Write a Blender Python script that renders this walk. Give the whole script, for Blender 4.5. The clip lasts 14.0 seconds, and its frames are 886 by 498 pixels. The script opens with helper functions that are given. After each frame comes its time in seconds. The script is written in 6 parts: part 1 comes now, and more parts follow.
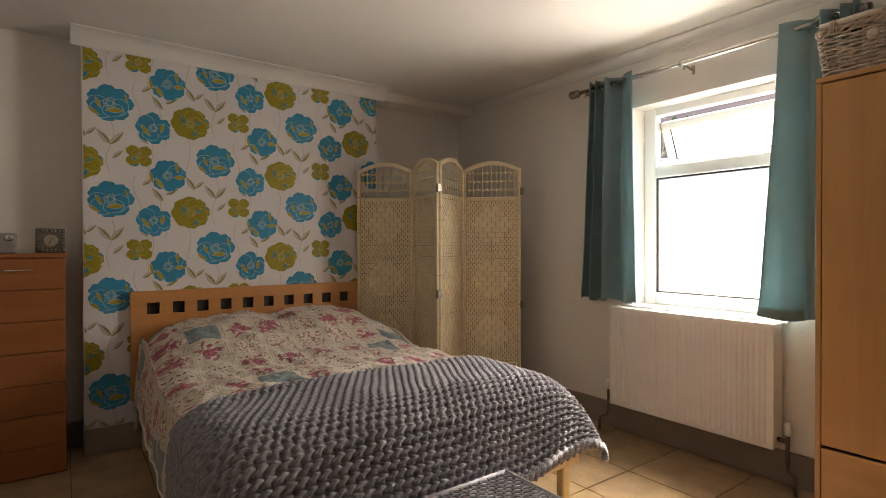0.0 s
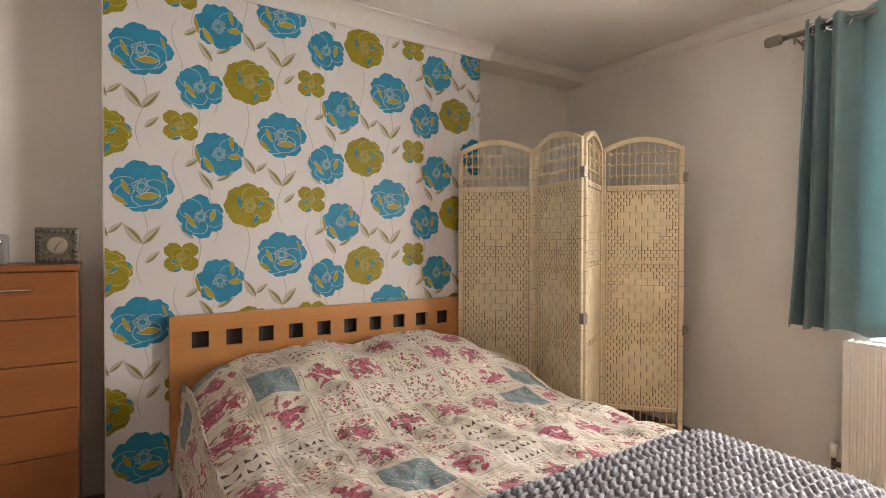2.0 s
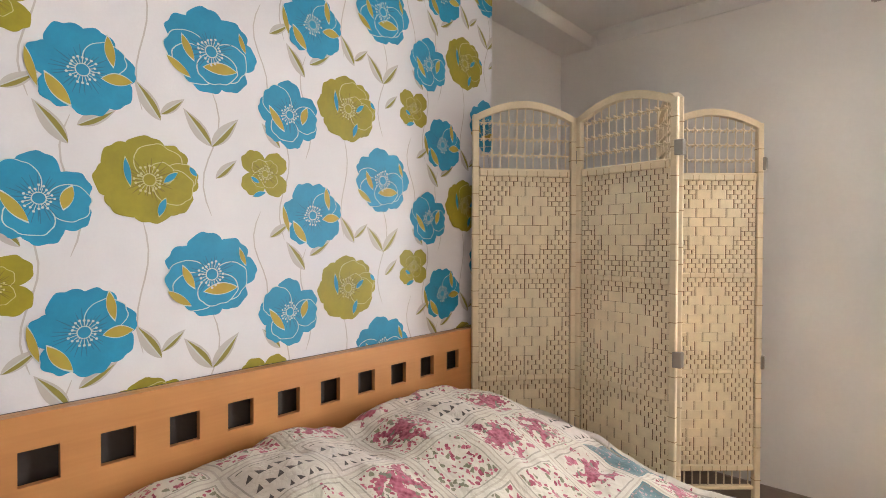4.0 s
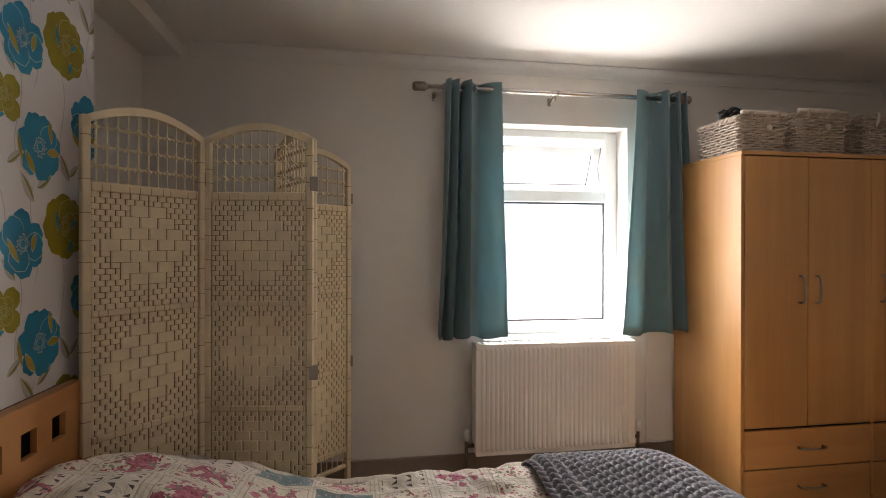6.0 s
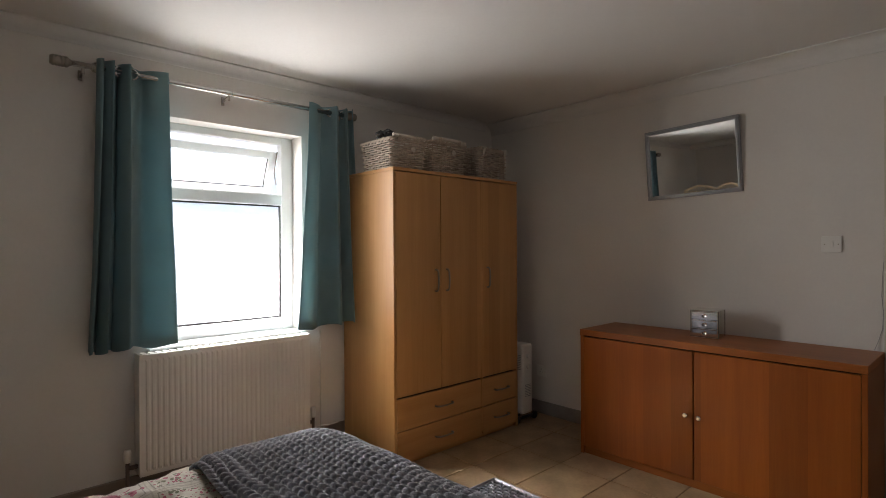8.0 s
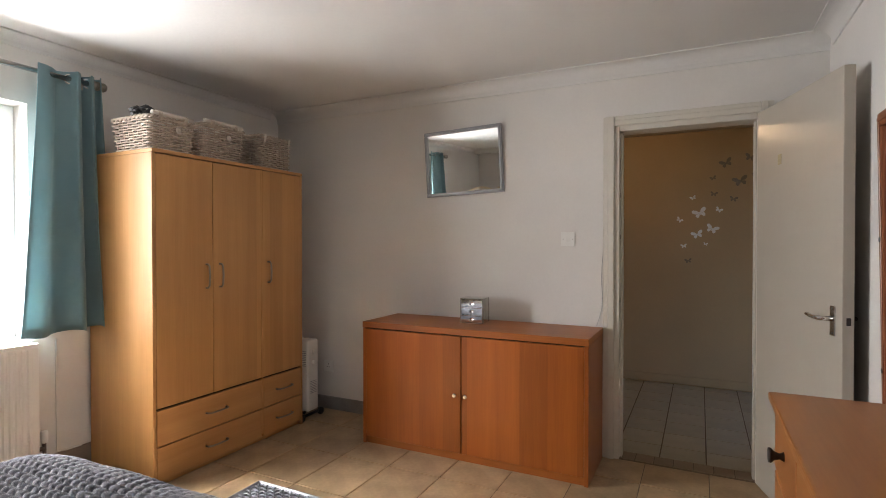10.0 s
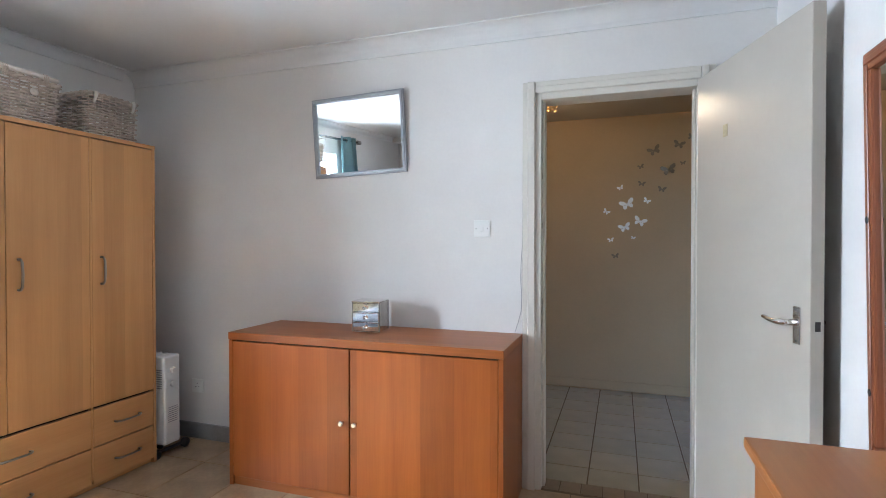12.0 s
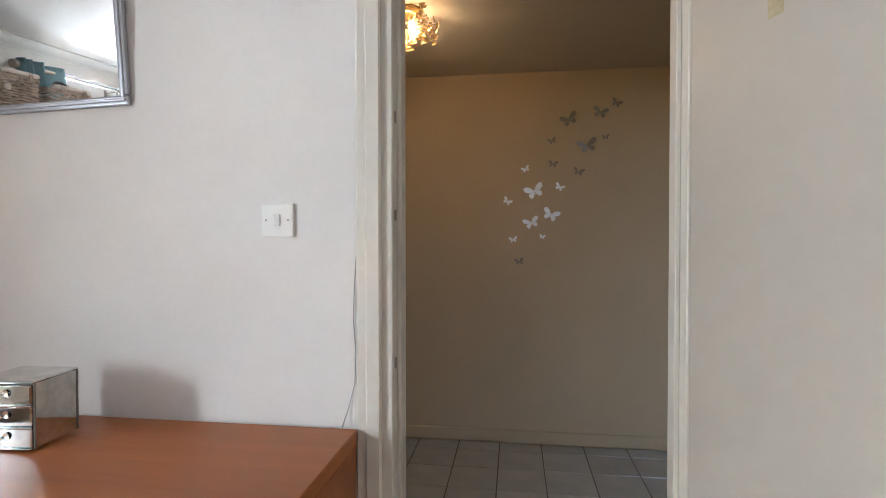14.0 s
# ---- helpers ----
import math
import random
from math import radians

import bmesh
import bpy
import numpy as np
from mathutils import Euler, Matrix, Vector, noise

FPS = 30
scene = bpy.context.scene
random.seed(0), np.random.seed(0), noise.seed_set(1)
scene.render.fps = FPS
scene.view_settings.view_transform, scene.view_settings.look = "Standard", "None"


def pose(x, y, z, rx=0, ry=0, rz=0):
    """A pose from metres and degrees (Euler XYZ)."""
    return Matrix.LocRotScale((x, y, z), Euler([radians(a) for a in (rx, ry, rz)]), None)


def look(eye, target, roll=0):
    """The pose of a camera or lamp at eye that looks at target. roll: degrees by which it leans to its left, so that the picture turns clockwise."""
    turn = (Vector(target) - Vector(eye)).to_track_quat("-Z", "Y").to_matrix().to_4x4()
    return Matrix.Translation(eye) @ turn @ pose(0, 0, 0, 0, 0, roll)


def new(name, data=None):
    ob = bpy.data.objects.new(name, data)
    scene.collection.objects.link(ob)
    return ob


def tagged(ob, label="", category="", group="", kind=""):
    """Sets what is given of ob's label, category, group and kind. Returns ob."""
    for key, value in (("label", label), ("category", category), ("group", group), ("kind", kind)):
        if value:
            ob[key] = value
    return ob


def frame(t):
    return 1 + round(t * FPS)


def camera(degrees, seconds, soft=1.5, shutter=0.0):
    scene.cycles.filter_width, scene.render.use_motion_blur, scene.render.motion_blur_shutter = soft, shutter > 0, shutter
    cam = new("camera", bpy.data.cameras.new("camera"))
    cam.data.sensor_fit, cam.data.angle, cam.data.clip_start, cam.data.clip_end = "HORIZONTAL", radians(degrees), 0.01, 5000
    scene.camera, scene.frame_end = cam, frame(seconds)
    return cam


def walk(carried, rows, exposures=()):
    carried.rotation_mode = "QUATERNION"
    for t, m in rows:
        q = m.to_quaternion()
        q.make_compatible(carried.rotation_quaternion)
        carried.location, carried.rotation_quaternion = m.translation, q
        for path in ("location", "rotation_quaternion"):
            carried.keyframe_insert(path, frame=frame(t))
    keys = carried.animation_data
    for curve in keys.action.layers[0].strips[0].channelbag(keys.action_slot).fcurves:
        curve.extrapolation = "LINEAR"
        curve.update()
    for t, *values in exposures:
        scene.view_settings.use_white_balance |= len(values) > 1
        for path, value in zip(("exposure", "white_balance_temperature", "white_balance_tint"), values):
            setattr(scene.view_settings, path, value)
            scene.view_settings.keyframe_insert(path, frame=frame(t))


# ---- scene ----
cam = camera(81.0, 14.0, 0.9)
# seconds, x, y, z, pitch, roll, yaw
ROWS = [
    (0.0, 0.054, -0.083, 1.169, -0.42, 0.10, -36.02),
    (0.5, 0.118, 0.160, 1.167, -0.56, 0.18, -34.16),
    (1.0, 0.124, 0.411, 1.185, -0.62, 0.03, -33.88),
    (1.5, 0.129, 0.701, 1.202, -0.84, -0.07, -33.82),
    (2.0, 0.113, 1.004, 1.213, -0.83, -0.09, -33.62),
    (2.2, 0.115, 1.143, 1.226, -0.80, -0.09, -33.79),
    (4.3, 0.267, 2.215, 1.238, -0.90, -0.17, -54.43),
    (4.5, 0.274, 2.266, 1.252, -0.98, -0.19, -59.63),
    (5.0, 0.217, 2.406, 1.302, -0.91, -0.38, -74.87),
    (5.5, 0.121, 2.501, 1.302, -0.25, -0.22, -88.57),
    (6.0, 0.058, 2.519, 1.308, -0.10, -0.11, -99.15),
    (6.5, 0.068, 2.619, 1.332, -0.31, -0.13, -111.48),
    (7.0, 0.004, 2.613, 1.322, -0.09, 0.04, -120.10),
    (7.5, -0.082, 2.587, 1.307, 0.16, 0.22, -126.58),
    (8.0, -0.108, 2.516, 1.312, -0.17, 0.30, -132.49),
    (8.5, -0.146, 2.490, 1.308, -0.29, 0.18, -138.38),
    (9.0, -0.180, 2.469, 1.312, -0.43, 0.14, -144.06),
    (9.2, -0.192, 2.472, 1.307, -0.44, 0.11, -146.23),
    (11.3, -0.225, 2.126, 1.255, -0.81, 0.03, -159.28),
    (11.5, -0.222, 2.061, 1.245, -0.72, 0.04, -159.36),
    (12.0, -0.162, 1.793, 1.246, -0.71, 0.01, -161.06),
    (12.5, -0.112, 1.489, 1.261, -0.72, 0.08, -165.34),
    (13.0, -0.127, 1.165, 1.268, -0.96, 0.03, -167.36),
    (13.5, -0.086, 0.809, 1.267, -0.93, 0.09, -169.38),
    (14.0, -0.089, 0.461, 1.267, -1.02, 0.04, -172.15),
]
# the camera's exposure and white balance drift as it turns to and from the window
EXPOSURES = [(0.0, 2.05, 7700, 15), (1.0, 2.48, 7500, 15), (2.0, 3.10, 7000, 14), (4.5, 3.62, 6250, 12), (5.0, 3.32, 6300, 12), (5.5, 2.72, 6700, 16), (6.0, 2.08, 6800, 16), (7.0, 1.42, 6400, 13), (8.0, 1.45, 6500, 13),
             (9.0, 1.86, 6900, 16), (11.5, 3.55, 5050, 6), (12.5, 3.45, 5150, 7), (13.3, 3.38, 5400, 8), (14.0, 3.40, 5550, 9)]
walk(cam, [(t, pose(x, y, z, 90 + p, r, w)) for t, x, y, z, p, r, w in ROWS], EXPOSURES)

# ---- light ----
SUN_ELEV, SUN_AZ = 41.0, 72.0  # degrees; azimuth turns from +y towards +x
world = bpy.data.worlds.new("sky")
scene.world = world
world.use_nodes = True
wn = world.node_tree.nodes
sky = wn.new("ShaderNodeTexSky")
sky.sky_type, sky.sun_disc = "NISHITA", False
sky.sun_elevation, sky.sun_rotation = radians(SUN_ELEV), radians(SUN_AZ)
world.node_tree.links.new(sky.outputs[0], wn["Background"].inputs[0])
wn["Background"].inputs[1].default_value = 0.15


def lamp(name, kind, energy, m, color=(1, 1, 1), **more):
    data = bpy.data.lights.new(name, kind)
    data.energy, data.color = energy, color
    if kind == "AREA":
        data.shape, data.size, data.size_y = "RECTANGLE", more["size"], more["size_y"]
        data.spread = radians(155)
    if kind == "SUN":
        data.angle = radians(0.5)
    if kind == "POINT":
        data.shadow_soft_size = more["size"]
    ob = new(name, data)
    ob.matrix_world = m
    return ob


_s = Vector((math.sin(radians(SUN_AZ)) * math.cos(radians(SUN_ELEV)), math.cos(radians(SUN_AZ)) * math.cos(radians(SUN_ELEV)), math.sin(radians(SUN_ELEV))))
lamp("sun", "SUN", 5.0, look(_s * 20, (0, 0, 0)), (1.0, 0.95, 0.88))
# daylight of the sky and the sunlit yard, in the window's opening
lamp("window_daylight", "AREA", 8.0, look((3.022, 1.40, 1.40), (1.2, 1.20, 1.27)), (1.0, 0.985, 0.955), size=0.74, size_y=1.04)
# the hall's ceiling lamp
lamp("hall_lamp_glow", "POINT", 0.75, pose(0.385, -1.83, 2.15), (1.0, 0.72, 0.42), size=0.04)

# ---- materials ----


def mat(name, base, rough=0.5, metal=0.0, var=0.10, scale=3.0, bump=0.15, bscale=90.0, stretch=(1, 1, 1), tint=None, coat=0.0, spec=0.5, piece=0.0, sheen=0.0):
    """A surface whose colour wanders at two scales, with a fine relief."""
    m = bpy.data.materials.new(name)
    m.use_nodes = True
    n, l = m.node_tree.nodes, m.node_tree.links
    b = n["Principled BSDF"]
    tc, mp = n.new("ShaderNodeTexCoord"), n.new("ShaderNodeMapping")
    mp.inputs["Scale"].default_value = stretch
    l.new(tc.outputs["Object"], mp.inputs["Vector"])
    big, fine = n.new("ShaderNodeTexNoise"), n.new("ShaderNodeTexNoise")
    big.inputs["Scale"].default_value, big.inputs["Detail"].default_value = scale, 4
    fine.inputs["Scale"].default_value, fine.inputs["Detail"].default_value = bscale, 3
    l.new(mp.outputs[0], big.inputs["Vector"]), l.new(mp.outputs[0], fine.inputs["Vector"])
    ramp = n.new("ShaderNodeValToRGB")
    ramp.color_ramp.elements[0].position, ramp.color_ramp.elements[1].position = 0.3, 0.7
    dark = tint or tuple(c * (1 - var) for c in base)
    ramp.color_ramp.elements[0].color = (*dark, 1)
    ramp.color_ramp.elements[1].color = (*[min(1, c * (1 + var * 0.5)) for c in base], 1)
    l.new(big.outputs["Fac"], ramp.inputs["Fac"])
    mix = n.new("ShaderNodeMix")
    mix.data_type, mix.blend_type = "RGBA", "MULTIPLY"
    mix.inputs["Factor"].default_value = var
    l.new(ramp.outputs[0], mix.inputs["A"]), l.new(fine.outputs["Fac"], mix.inputs["B"])
    out = mix.outputs["Result"]
    if piece:
        info, hsv, mr = n.new("ShaderNodeObjectInfo"), n.new("ShaderNodeHueSaturation"), n.new("ShaderNodeMapRange")
        mr.inputs["To Min"].default_value, mr.inputs["To Max"].default_value = 1 - piece, 1 + piece
        l.new(info.outputs["Random"], mr.inputs["Value"]), l.new(mr.outputs[0], hsv.inputs["Value"]), l.new(out, hsv.inputs["Color"])
        out = hsv.outputs[0]
    l.new(out, b.inputs["Base Color"])
    b.inputs["Roughness"].default_value, b.inputs["Metallic"].default_value = rough, metal
    b.inputs["Coat Weight"].default_value, b.inputs["Specular IOR Level"].default_value = coat, spec
    b.inputs["Sheen Weight"].default_value = sheen
    if bump:
        bp = n.new("ShaderNodeBump")
        bp.inputs["Strength"].default_value, bp.inputs["Distance"].default_value = bump, 0.004
        l.new(fine.outputs["Fac"], bp.inputs["Height"]), l.new(bp.outputs[0], b.inputs["Normal"])
    return m


def wood(name, light, dark, axis="z", rough=0.38, grain=1.0, band=0.0, step=0.08):
    """Veneer or board whose grain runs along an axis; band: width of the glued staves in metres."""
    m = bpy.data.materials.new(name)
    m.use_nodes = True
    n, l = m.node_tree.nodes, m.node_tree.links
    b = n["Principled BSDF"]
    tc, mp = n.new("ShaderNodeTexCoord"), n.new("ShaderNodeMapping")
    mp.inputs["Scale"].default_value = {"x": (1.2, 26, 26), "y": (26, 1.2, 26), "z": (26, 26, 1.2)}[axis]
    l.new(tc.outputs["Object"], mp.inputs["Vector"])
    a, f = n.new("ShaderNodeTexNoise"), n.new("ShaderNodeTexNoise")
    a.inputs["Scale"].default_value, a.inputs["Detail"].default_value, a.inputs["Distortion"].default_value = 0.5, 5, 0.6
    f.inputs["Scale"].default_value, f.inputs["Detail"].default_value = 5.0 * grain, 3
    l.new(mp.outputs[0], a.inputs["Vector"]), l.new(mp.outputs[0], f.inputs["Vector"])
    mix0 = n.new("ShaderNodeMix")
    mix0.inputs["Factor"].default_value = 0.3
    l.new(a.outputs["Fac"], mix0.inputs["A"]), l.new(f.outputs["Fac"], mix0.inputs["B"])
    ramp = n.new("ShaderNodeValToRGB")
    ramp.color_ramp.elements[0].position, ramp.color_ramp.elements[1].position = 0.3, 0.68
    ramp.color_ramp.elements[0].color, ramp.color_ramp.elements[1].color = (*dark, 1), (*light, 1)
    l.new(mix0.outputs[0], ramp.inputs["Fac"])
    out = ramp.outputs[0]
    if band:
        sep, mul, flo, wn_, mr, hsv = (n.new("ShaderNode" + k) for k in ("SeparateXYZ", "Math", "Math", "TexWhiteNoise", "MapRange", "HueSaturation"))
        add = n.new("ShaderNodeMath")
        l.new(tc.outputs["Object"], sep.inputs[0])
        l.new(sep.outputs["X"], add.inputs[0]), l.new(sep.outputs["Y"], add.inputs[1])
        mul.operation, flo.operation, wn_.noise_dimensions = "MULTIPLY", "FLOOR", "1D"
        mul.inputs[1].default_value = 1 / band
        l.new(add.outputs[0], mul.inputs[0]), l.new(mul.outputs[0], flo.inputs[0]), l.new(flo.outputs[0], wn_.inputs["W"])
        mr.inputs["To Min"].default_value, mr.inputs["To Max"].default_value = 1 - step * 1.2, 1 + step * 0.8
        l.new(wn_.outputs["Value"], mr.inputs["Value"]), l.new(mr.outputs[0], hsv.inputs["Value"]), l.new(out, hsv.inputs["Color"])
        out = hsv.outputs[0]
    l.new(out, b.inputs["Base Color"])
    b.inputs["Roughness"].default_value = rough
    bp = n.new("ShaderNodeBump")
    bp.inputs["Strength"].default_value, bp.inputs["Distance"].default_value = 0.08, 0.002
    l.new(f.outputs["Fac"], bp.inputs["Height"]), l.new(bp.outputs[0], b.inputs["Normal"])
    return m


def glass(name, tint=(1, 1, 1), rough=0.0):
    m = bpy.data.materials.new(name)
    m.use_nodes = True
    b = m.node_tree.nodes["Principled BSDF"]
    b.inputs["Base Color"].default_value = (*tint, 1)
    b.inputs["Transmission Weight"].default_value, b.inputs["Roughness"].default_value, b.inputs["IOR"].default_value = 1.0, rough, 1.45
    return m


def mirror(name):
    m = bpy.data.materials.new(name)
    m.use_nodes = True
    b = m.node_tree.nodes["Principled BSDF"]
    b.inputs["Base Color"].default_value = (0.9, 0.92, 0.92, 1)
    b.inputs["Metallic"].default_value, b.inputs["Roughness"].default_value = 1.0, 0.015
    return m


def glow(name, color, strength):
    m = bpy.data.materials.new(name)
    m.use_nodes = True
    b = m.node_tree.nodes["Principled BSDF"]
    b.inputs["Base Color"].default_value = (*color, 1)
    b.inputs["Emission Color"].default_value, b.inputs["Emission Strength"].default_value = (*color, 1), strength
    return m


def cloth(name, base, pass_through):
    """A plain woven cloth that lets some daylight through."""
    m = mat(name, base, 0.75, var=0.10, scale=3, bump=0.22, bscale=420, sheen=0.25)
    n, l = m.node_tree.nodes, m.node_tree.links
    b = n["Principled BSDF"]
    tr, mx = n.new("ShaderNodeBsdfTranslucent"), n.new("ShaderNodeMixShader")
    mx.inputs[0].default_value = pass_through
    l.new(b.inputs["Base Color"].links[0].from_socket, tr.inputs["Color"])
    l.new(b.outputs[0], mx.inputs[1]), l.new(tr.outputs[0], mx.inputs[2])
    l.new(mx.outputs[0], n["Material Output"].inputs["Surface"])
    return m


def quilt_print(name):
    """Cotton printed with a patchwork of florals, butterflies and blue squares."""
    m = bpy.data.materials.new(name)
    m.use_nodes = True
    n, l = m.node_tree.nodes, m.node_tree.links
    b = n["Principled BSDF"]

    def node(kind, **sets):
        q = n.new("ShaderNode" + kind)
        for k, v in sets.items():
            q.inputs[k].default_value = v
        return q

    def calc(op, a, c):
        q = n.new("ShaderNodeMath")
        q.operation = op
        for i, v in enumerate((a, c)):
            if isinstance(v, (int, float)):
                q.inputs[i].default_value = v
            else:
                l.new(v, q.inputs[i])
        return q.outputs[0]

    def blend(fac, a, c):
        q = n.new("ShaderNodeMix")
        q.data_type = "RGBA"
        l.new(fac, q.inputs["Factor"])
        for k, v in (("A", a), ("B", c)):
            if isinstance(v, tuple):
                q.inputs[k].default_value = (*v, 1)
            else:
                l.new(v, q.inputs[k])
        return q.outputs["Result"]

    tc = n.new("ShaderNodeUVMap")
    sep = n.new("ShaderNodeSeparateXYZ")
    l.new(tc.outputs[0], sep.inputs[0])
    u, v = calc("MULTIPLY", sep.outputs["X"], 5.6), calc("MULTIPLY", sep.outputs["Y"], 5.6)
    cu, cv = calc("FLOOR", u, 0), calc("FLOOR", v, 0)
    fu, fv = calc("FRACT", u, 0), calc("FRACT", v, 0)
    comb = n.new("ShaderNodeCombineXYZ")
    l.new(cu, comb.inputs[0]), l.new(cv, comb.inputs[1])
    wn_ = n.new("ShaderNodeTexWhiteNoise")
    wn_.noise_dimensions = "2D"
    l.new(comb.outputs[0], wn_.inputs["Vector"])
    kind, hue = wn_.outputs["Value"], wn_.outputs["Color"]
    du, dv = calc("ABSOLUTE", calc("SUBTRACT", fu, 0.5), 0), calc("ABSOLUTE", calc("SUBTRACT", fv, 0.5), 0)
    edge = calc("MAXIMUM", du, dv)
    mid = calc("SQRT", calc("ADD", calc("MULTIPLY", du, du), calc("MULTIPLY", dv, dv)), 0)
    cream = node("TexNoise", Scale=7.0, Detail=4.0)
    l.new(tc.outputs[0], cream.inputs["Vector"])
    base = blend(cream.outputs["Fac"], (0.52, 0.455, 0.365), (0.66, 0.60, 0.51))
    patch = node("HueSaturation", Saturation=0.35, Value=0.62)
    l.new(hue, patch.inputs["Color"])
    base = blend(calc("MULTIPLY", calc("GREATER_THAN", kind, 0.50), 0.12), base, patch.outputs[0])
    # small sprigs
    warp = node("TexNoise", Scale=55.0, Detail=2.0)
    l.new(tc.outputs[0], warp.inputs["Vector"])
    wmix = n.new("ShaderNodeMix")
    wmix.data_type, wmix.blend_type = "RGBA", "ADD"
    wmix.inputs["Factor"].default_value = 0.020
    l.new(tc.outputs[0], wmix.inputs["A"]), l.new(warp.outputs["Color"], wmix.inputs["B"])
    vo = node("TexVoronoi", Scale=80.0)
    l.new(wmix.outputs["Result"], vo.inputs["Vector"])
    spot = calc("MULTIPLY", calc("LESS_THAN", vo.outputs["Distance"], 0.48), calc("LESS_THAN", kind, 0.55))
    spot = calc("MULTIPLY", spot, calc("GREATER_THAN", kind, 0.12))
    spot = calc("MULTIPLY", spot, calc("LESS_THAN", edge, 0.40))
    gate = node("SeparateColor")
    l.new(vo.outputs["Color"], gate.inputs[0])
    spot = calc("MULTIPLY", spot, calc("GREATER_THAN", gate.outputs["Red"], 0.28))
    sprig = blend(gate.outputs["Green"], (0.24, 0.018, 0.05), (0.46, 0.13, 0.17))
    green = calc("GREATER_THAN", gate.outputs["Blue"], 0.72)
    sprig = blend(green, sprig, (0.20, 0.19, 0.12))
    base = blend(spot, base, sprig)
    # roses in the middle of a square
    wob = node("TexNoise", Scale=34.0, Detail=3.0)
    l.new(tc.outputs[0], wob.inputs["Vector"])
    rose = calc("LESS_THAN", calc("ADD", mid, calc("MULTIPLY", calc("SUBTRACT", wob.outputs["Fac"], 0.5), 1.6)), 0.25)
    rose = calc("MULTIPLY", rose, calc("MULTIPLY", calc("GREATER_THAN", kind, 0.42), calc("LESS_THAN", kind, 0.86)))
    vr = node("TexVoronoi", Scale=95.0)
    l.new(tc.outputs[0], vr.inputs["Vector"])
    base = blend(rose, base, blend(vr.outputs["Distance"], (0.17, 0.008, 0.03), (0.52, 0.15, 0.21)))
    # leaves about the roses
    lf = node("TexNoise", Scale=48.0, Detail=2.0)
    l.new(tc.outputs[0], lf.inputs["Vector"])
    leafy = calc("MULTIPLY", calc("GREATER_THAN", lf.outputs["Fac"], 0.60), calc("MULTIPLY", calc("GREATER_THAN", mid, 0.14), calc("LESS_THAN", mid, 0.30)))
    leafy = calc("MULTIPLY", leafy, calc("MULTIPLY", calc("GREATER_THAN", kind, 0.42), calc("LESS_THAN", kind, 0.84)))
    base = blend(leafy, base, (0.19, 0.19, 0.14))
    # rows of dark butterflies
    mp = node("Mapping", Scale=(22.4, 22.4, 1.0))
    l.new(tc.outputs[0], mp.inputs["Vector"])
    sp2 = n.new("ShaderNodeSeparateXYZ")
    l.new(mp.outputs[0], sp2.inputs[0])
    bu = calc("ABSOLUTE", calc("SUBTRACT", calc("FRACT", sp2.outputs["X"], 0), 0.5), 0)
    bv = calc("SUBTRACT", calc("FRACT", sp2.outputs["Y"], 0), 0.5)
    wing = calc("LESS_THAN", calc("ABSOLUTE", calc("SUBTRACT", bv, calc("SUBTRACT", calc("MULTIPLY", bu, 0.7), 0.1)), 0), calc("MULTIPLY", bu, 0.6))
    wing = calc("MULTIPLY", wing, calc("LESS_THAN", bu, 0.36))
    wing = calc("MULTIPLY", wing, calc("GREATER_THAN", kind, 0.81))
    wing = calc("MULTIPLY", wing, calc("LESS_THAN", edge, 0.37))
    base = blend(wing, base, (0.07, 0.055, 0.045))
    # blue squares with a few sprigs
    blue = calc("MULTIPLY", calc("LESS_THAN", kind, 0.12), calc("LESS_THAN", edge, 0.46))
    fleck = calc("LESS_THAN", vo.outputs["Distance"], 0.30)
    base = blend(blue, base, blend(fleck, (0.13, 0.205, 0.22), (0.42, 0.28, 0.29)))
    # printed stitching round the squares
    line = calc("MULTIPLY", calc("GREATER_THAN", edge, 0.415), calc("LESS_THAN", edge, 0.435))
    base = blend(calc("MULTIPLY", line, 0.65), base, (0.22, 0.19, 0.16))
    seam = calc("GREATER_THAN", edge, 0.487)
    base = blend(calc("MULTIPLY", seam, 0.45), base, (0.34, 0.27, 0.22))
    l.new(base, b.inputs["Base Color"])
    b.inputs["Roughness"].default_value, b.inputs["Sheen Weight"].default_value = 0.85, 0.15
    bp = n.new("ShaderNodeBump")
    bp.inputs["Strength"].default_value, bp.inputs["Distance"].default_value = 0.6, 0.014
    crease = node("TexNoise", Scale=20.0, Detail=6.0, Distortion=1.4)
    l.new(tc.outputs[0], crease.inputs["Vector"])
    l.new(crease.outputs["Fac"], bp.inputs["Height"]), l.new(bp.outputs[0], b.inputs["Normal"])
    return m


PLASTER = mat("wall_paint", (0.74, 0.71, 0.67), 0.85, var=0.06, scale=1.2, bump=0.10, bscale=60)
CEILING = mat("ceiling_paint", (0.70, 0.685, 0.66), 0.9, var=0.05, scale=1.0, bump=0.18, bscale=45)
GLOSS_WHITE = mat("gloss_trim_paint", (0.66, 0.62, 0.54), 0.35, var=0.06, scale=2, bump=0.05)
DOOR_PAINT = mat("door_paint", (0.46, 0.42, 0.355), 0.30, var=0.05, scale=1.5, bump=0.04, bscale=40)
UPVC = mat("white_upvc", (0.82, 0.83, 0.83), 0.3, var=0.03, bump=0.02)
RAD = mat("radiator_enamel", (0.80, 0.78, 0.74), 0.35, var=0.04, bump=0.02)
SKIRT = mat("taupe_skirting_paint", (0.27, 0.215, 0.175), 0.45, var=0.15, scale=4, bump=0.06)
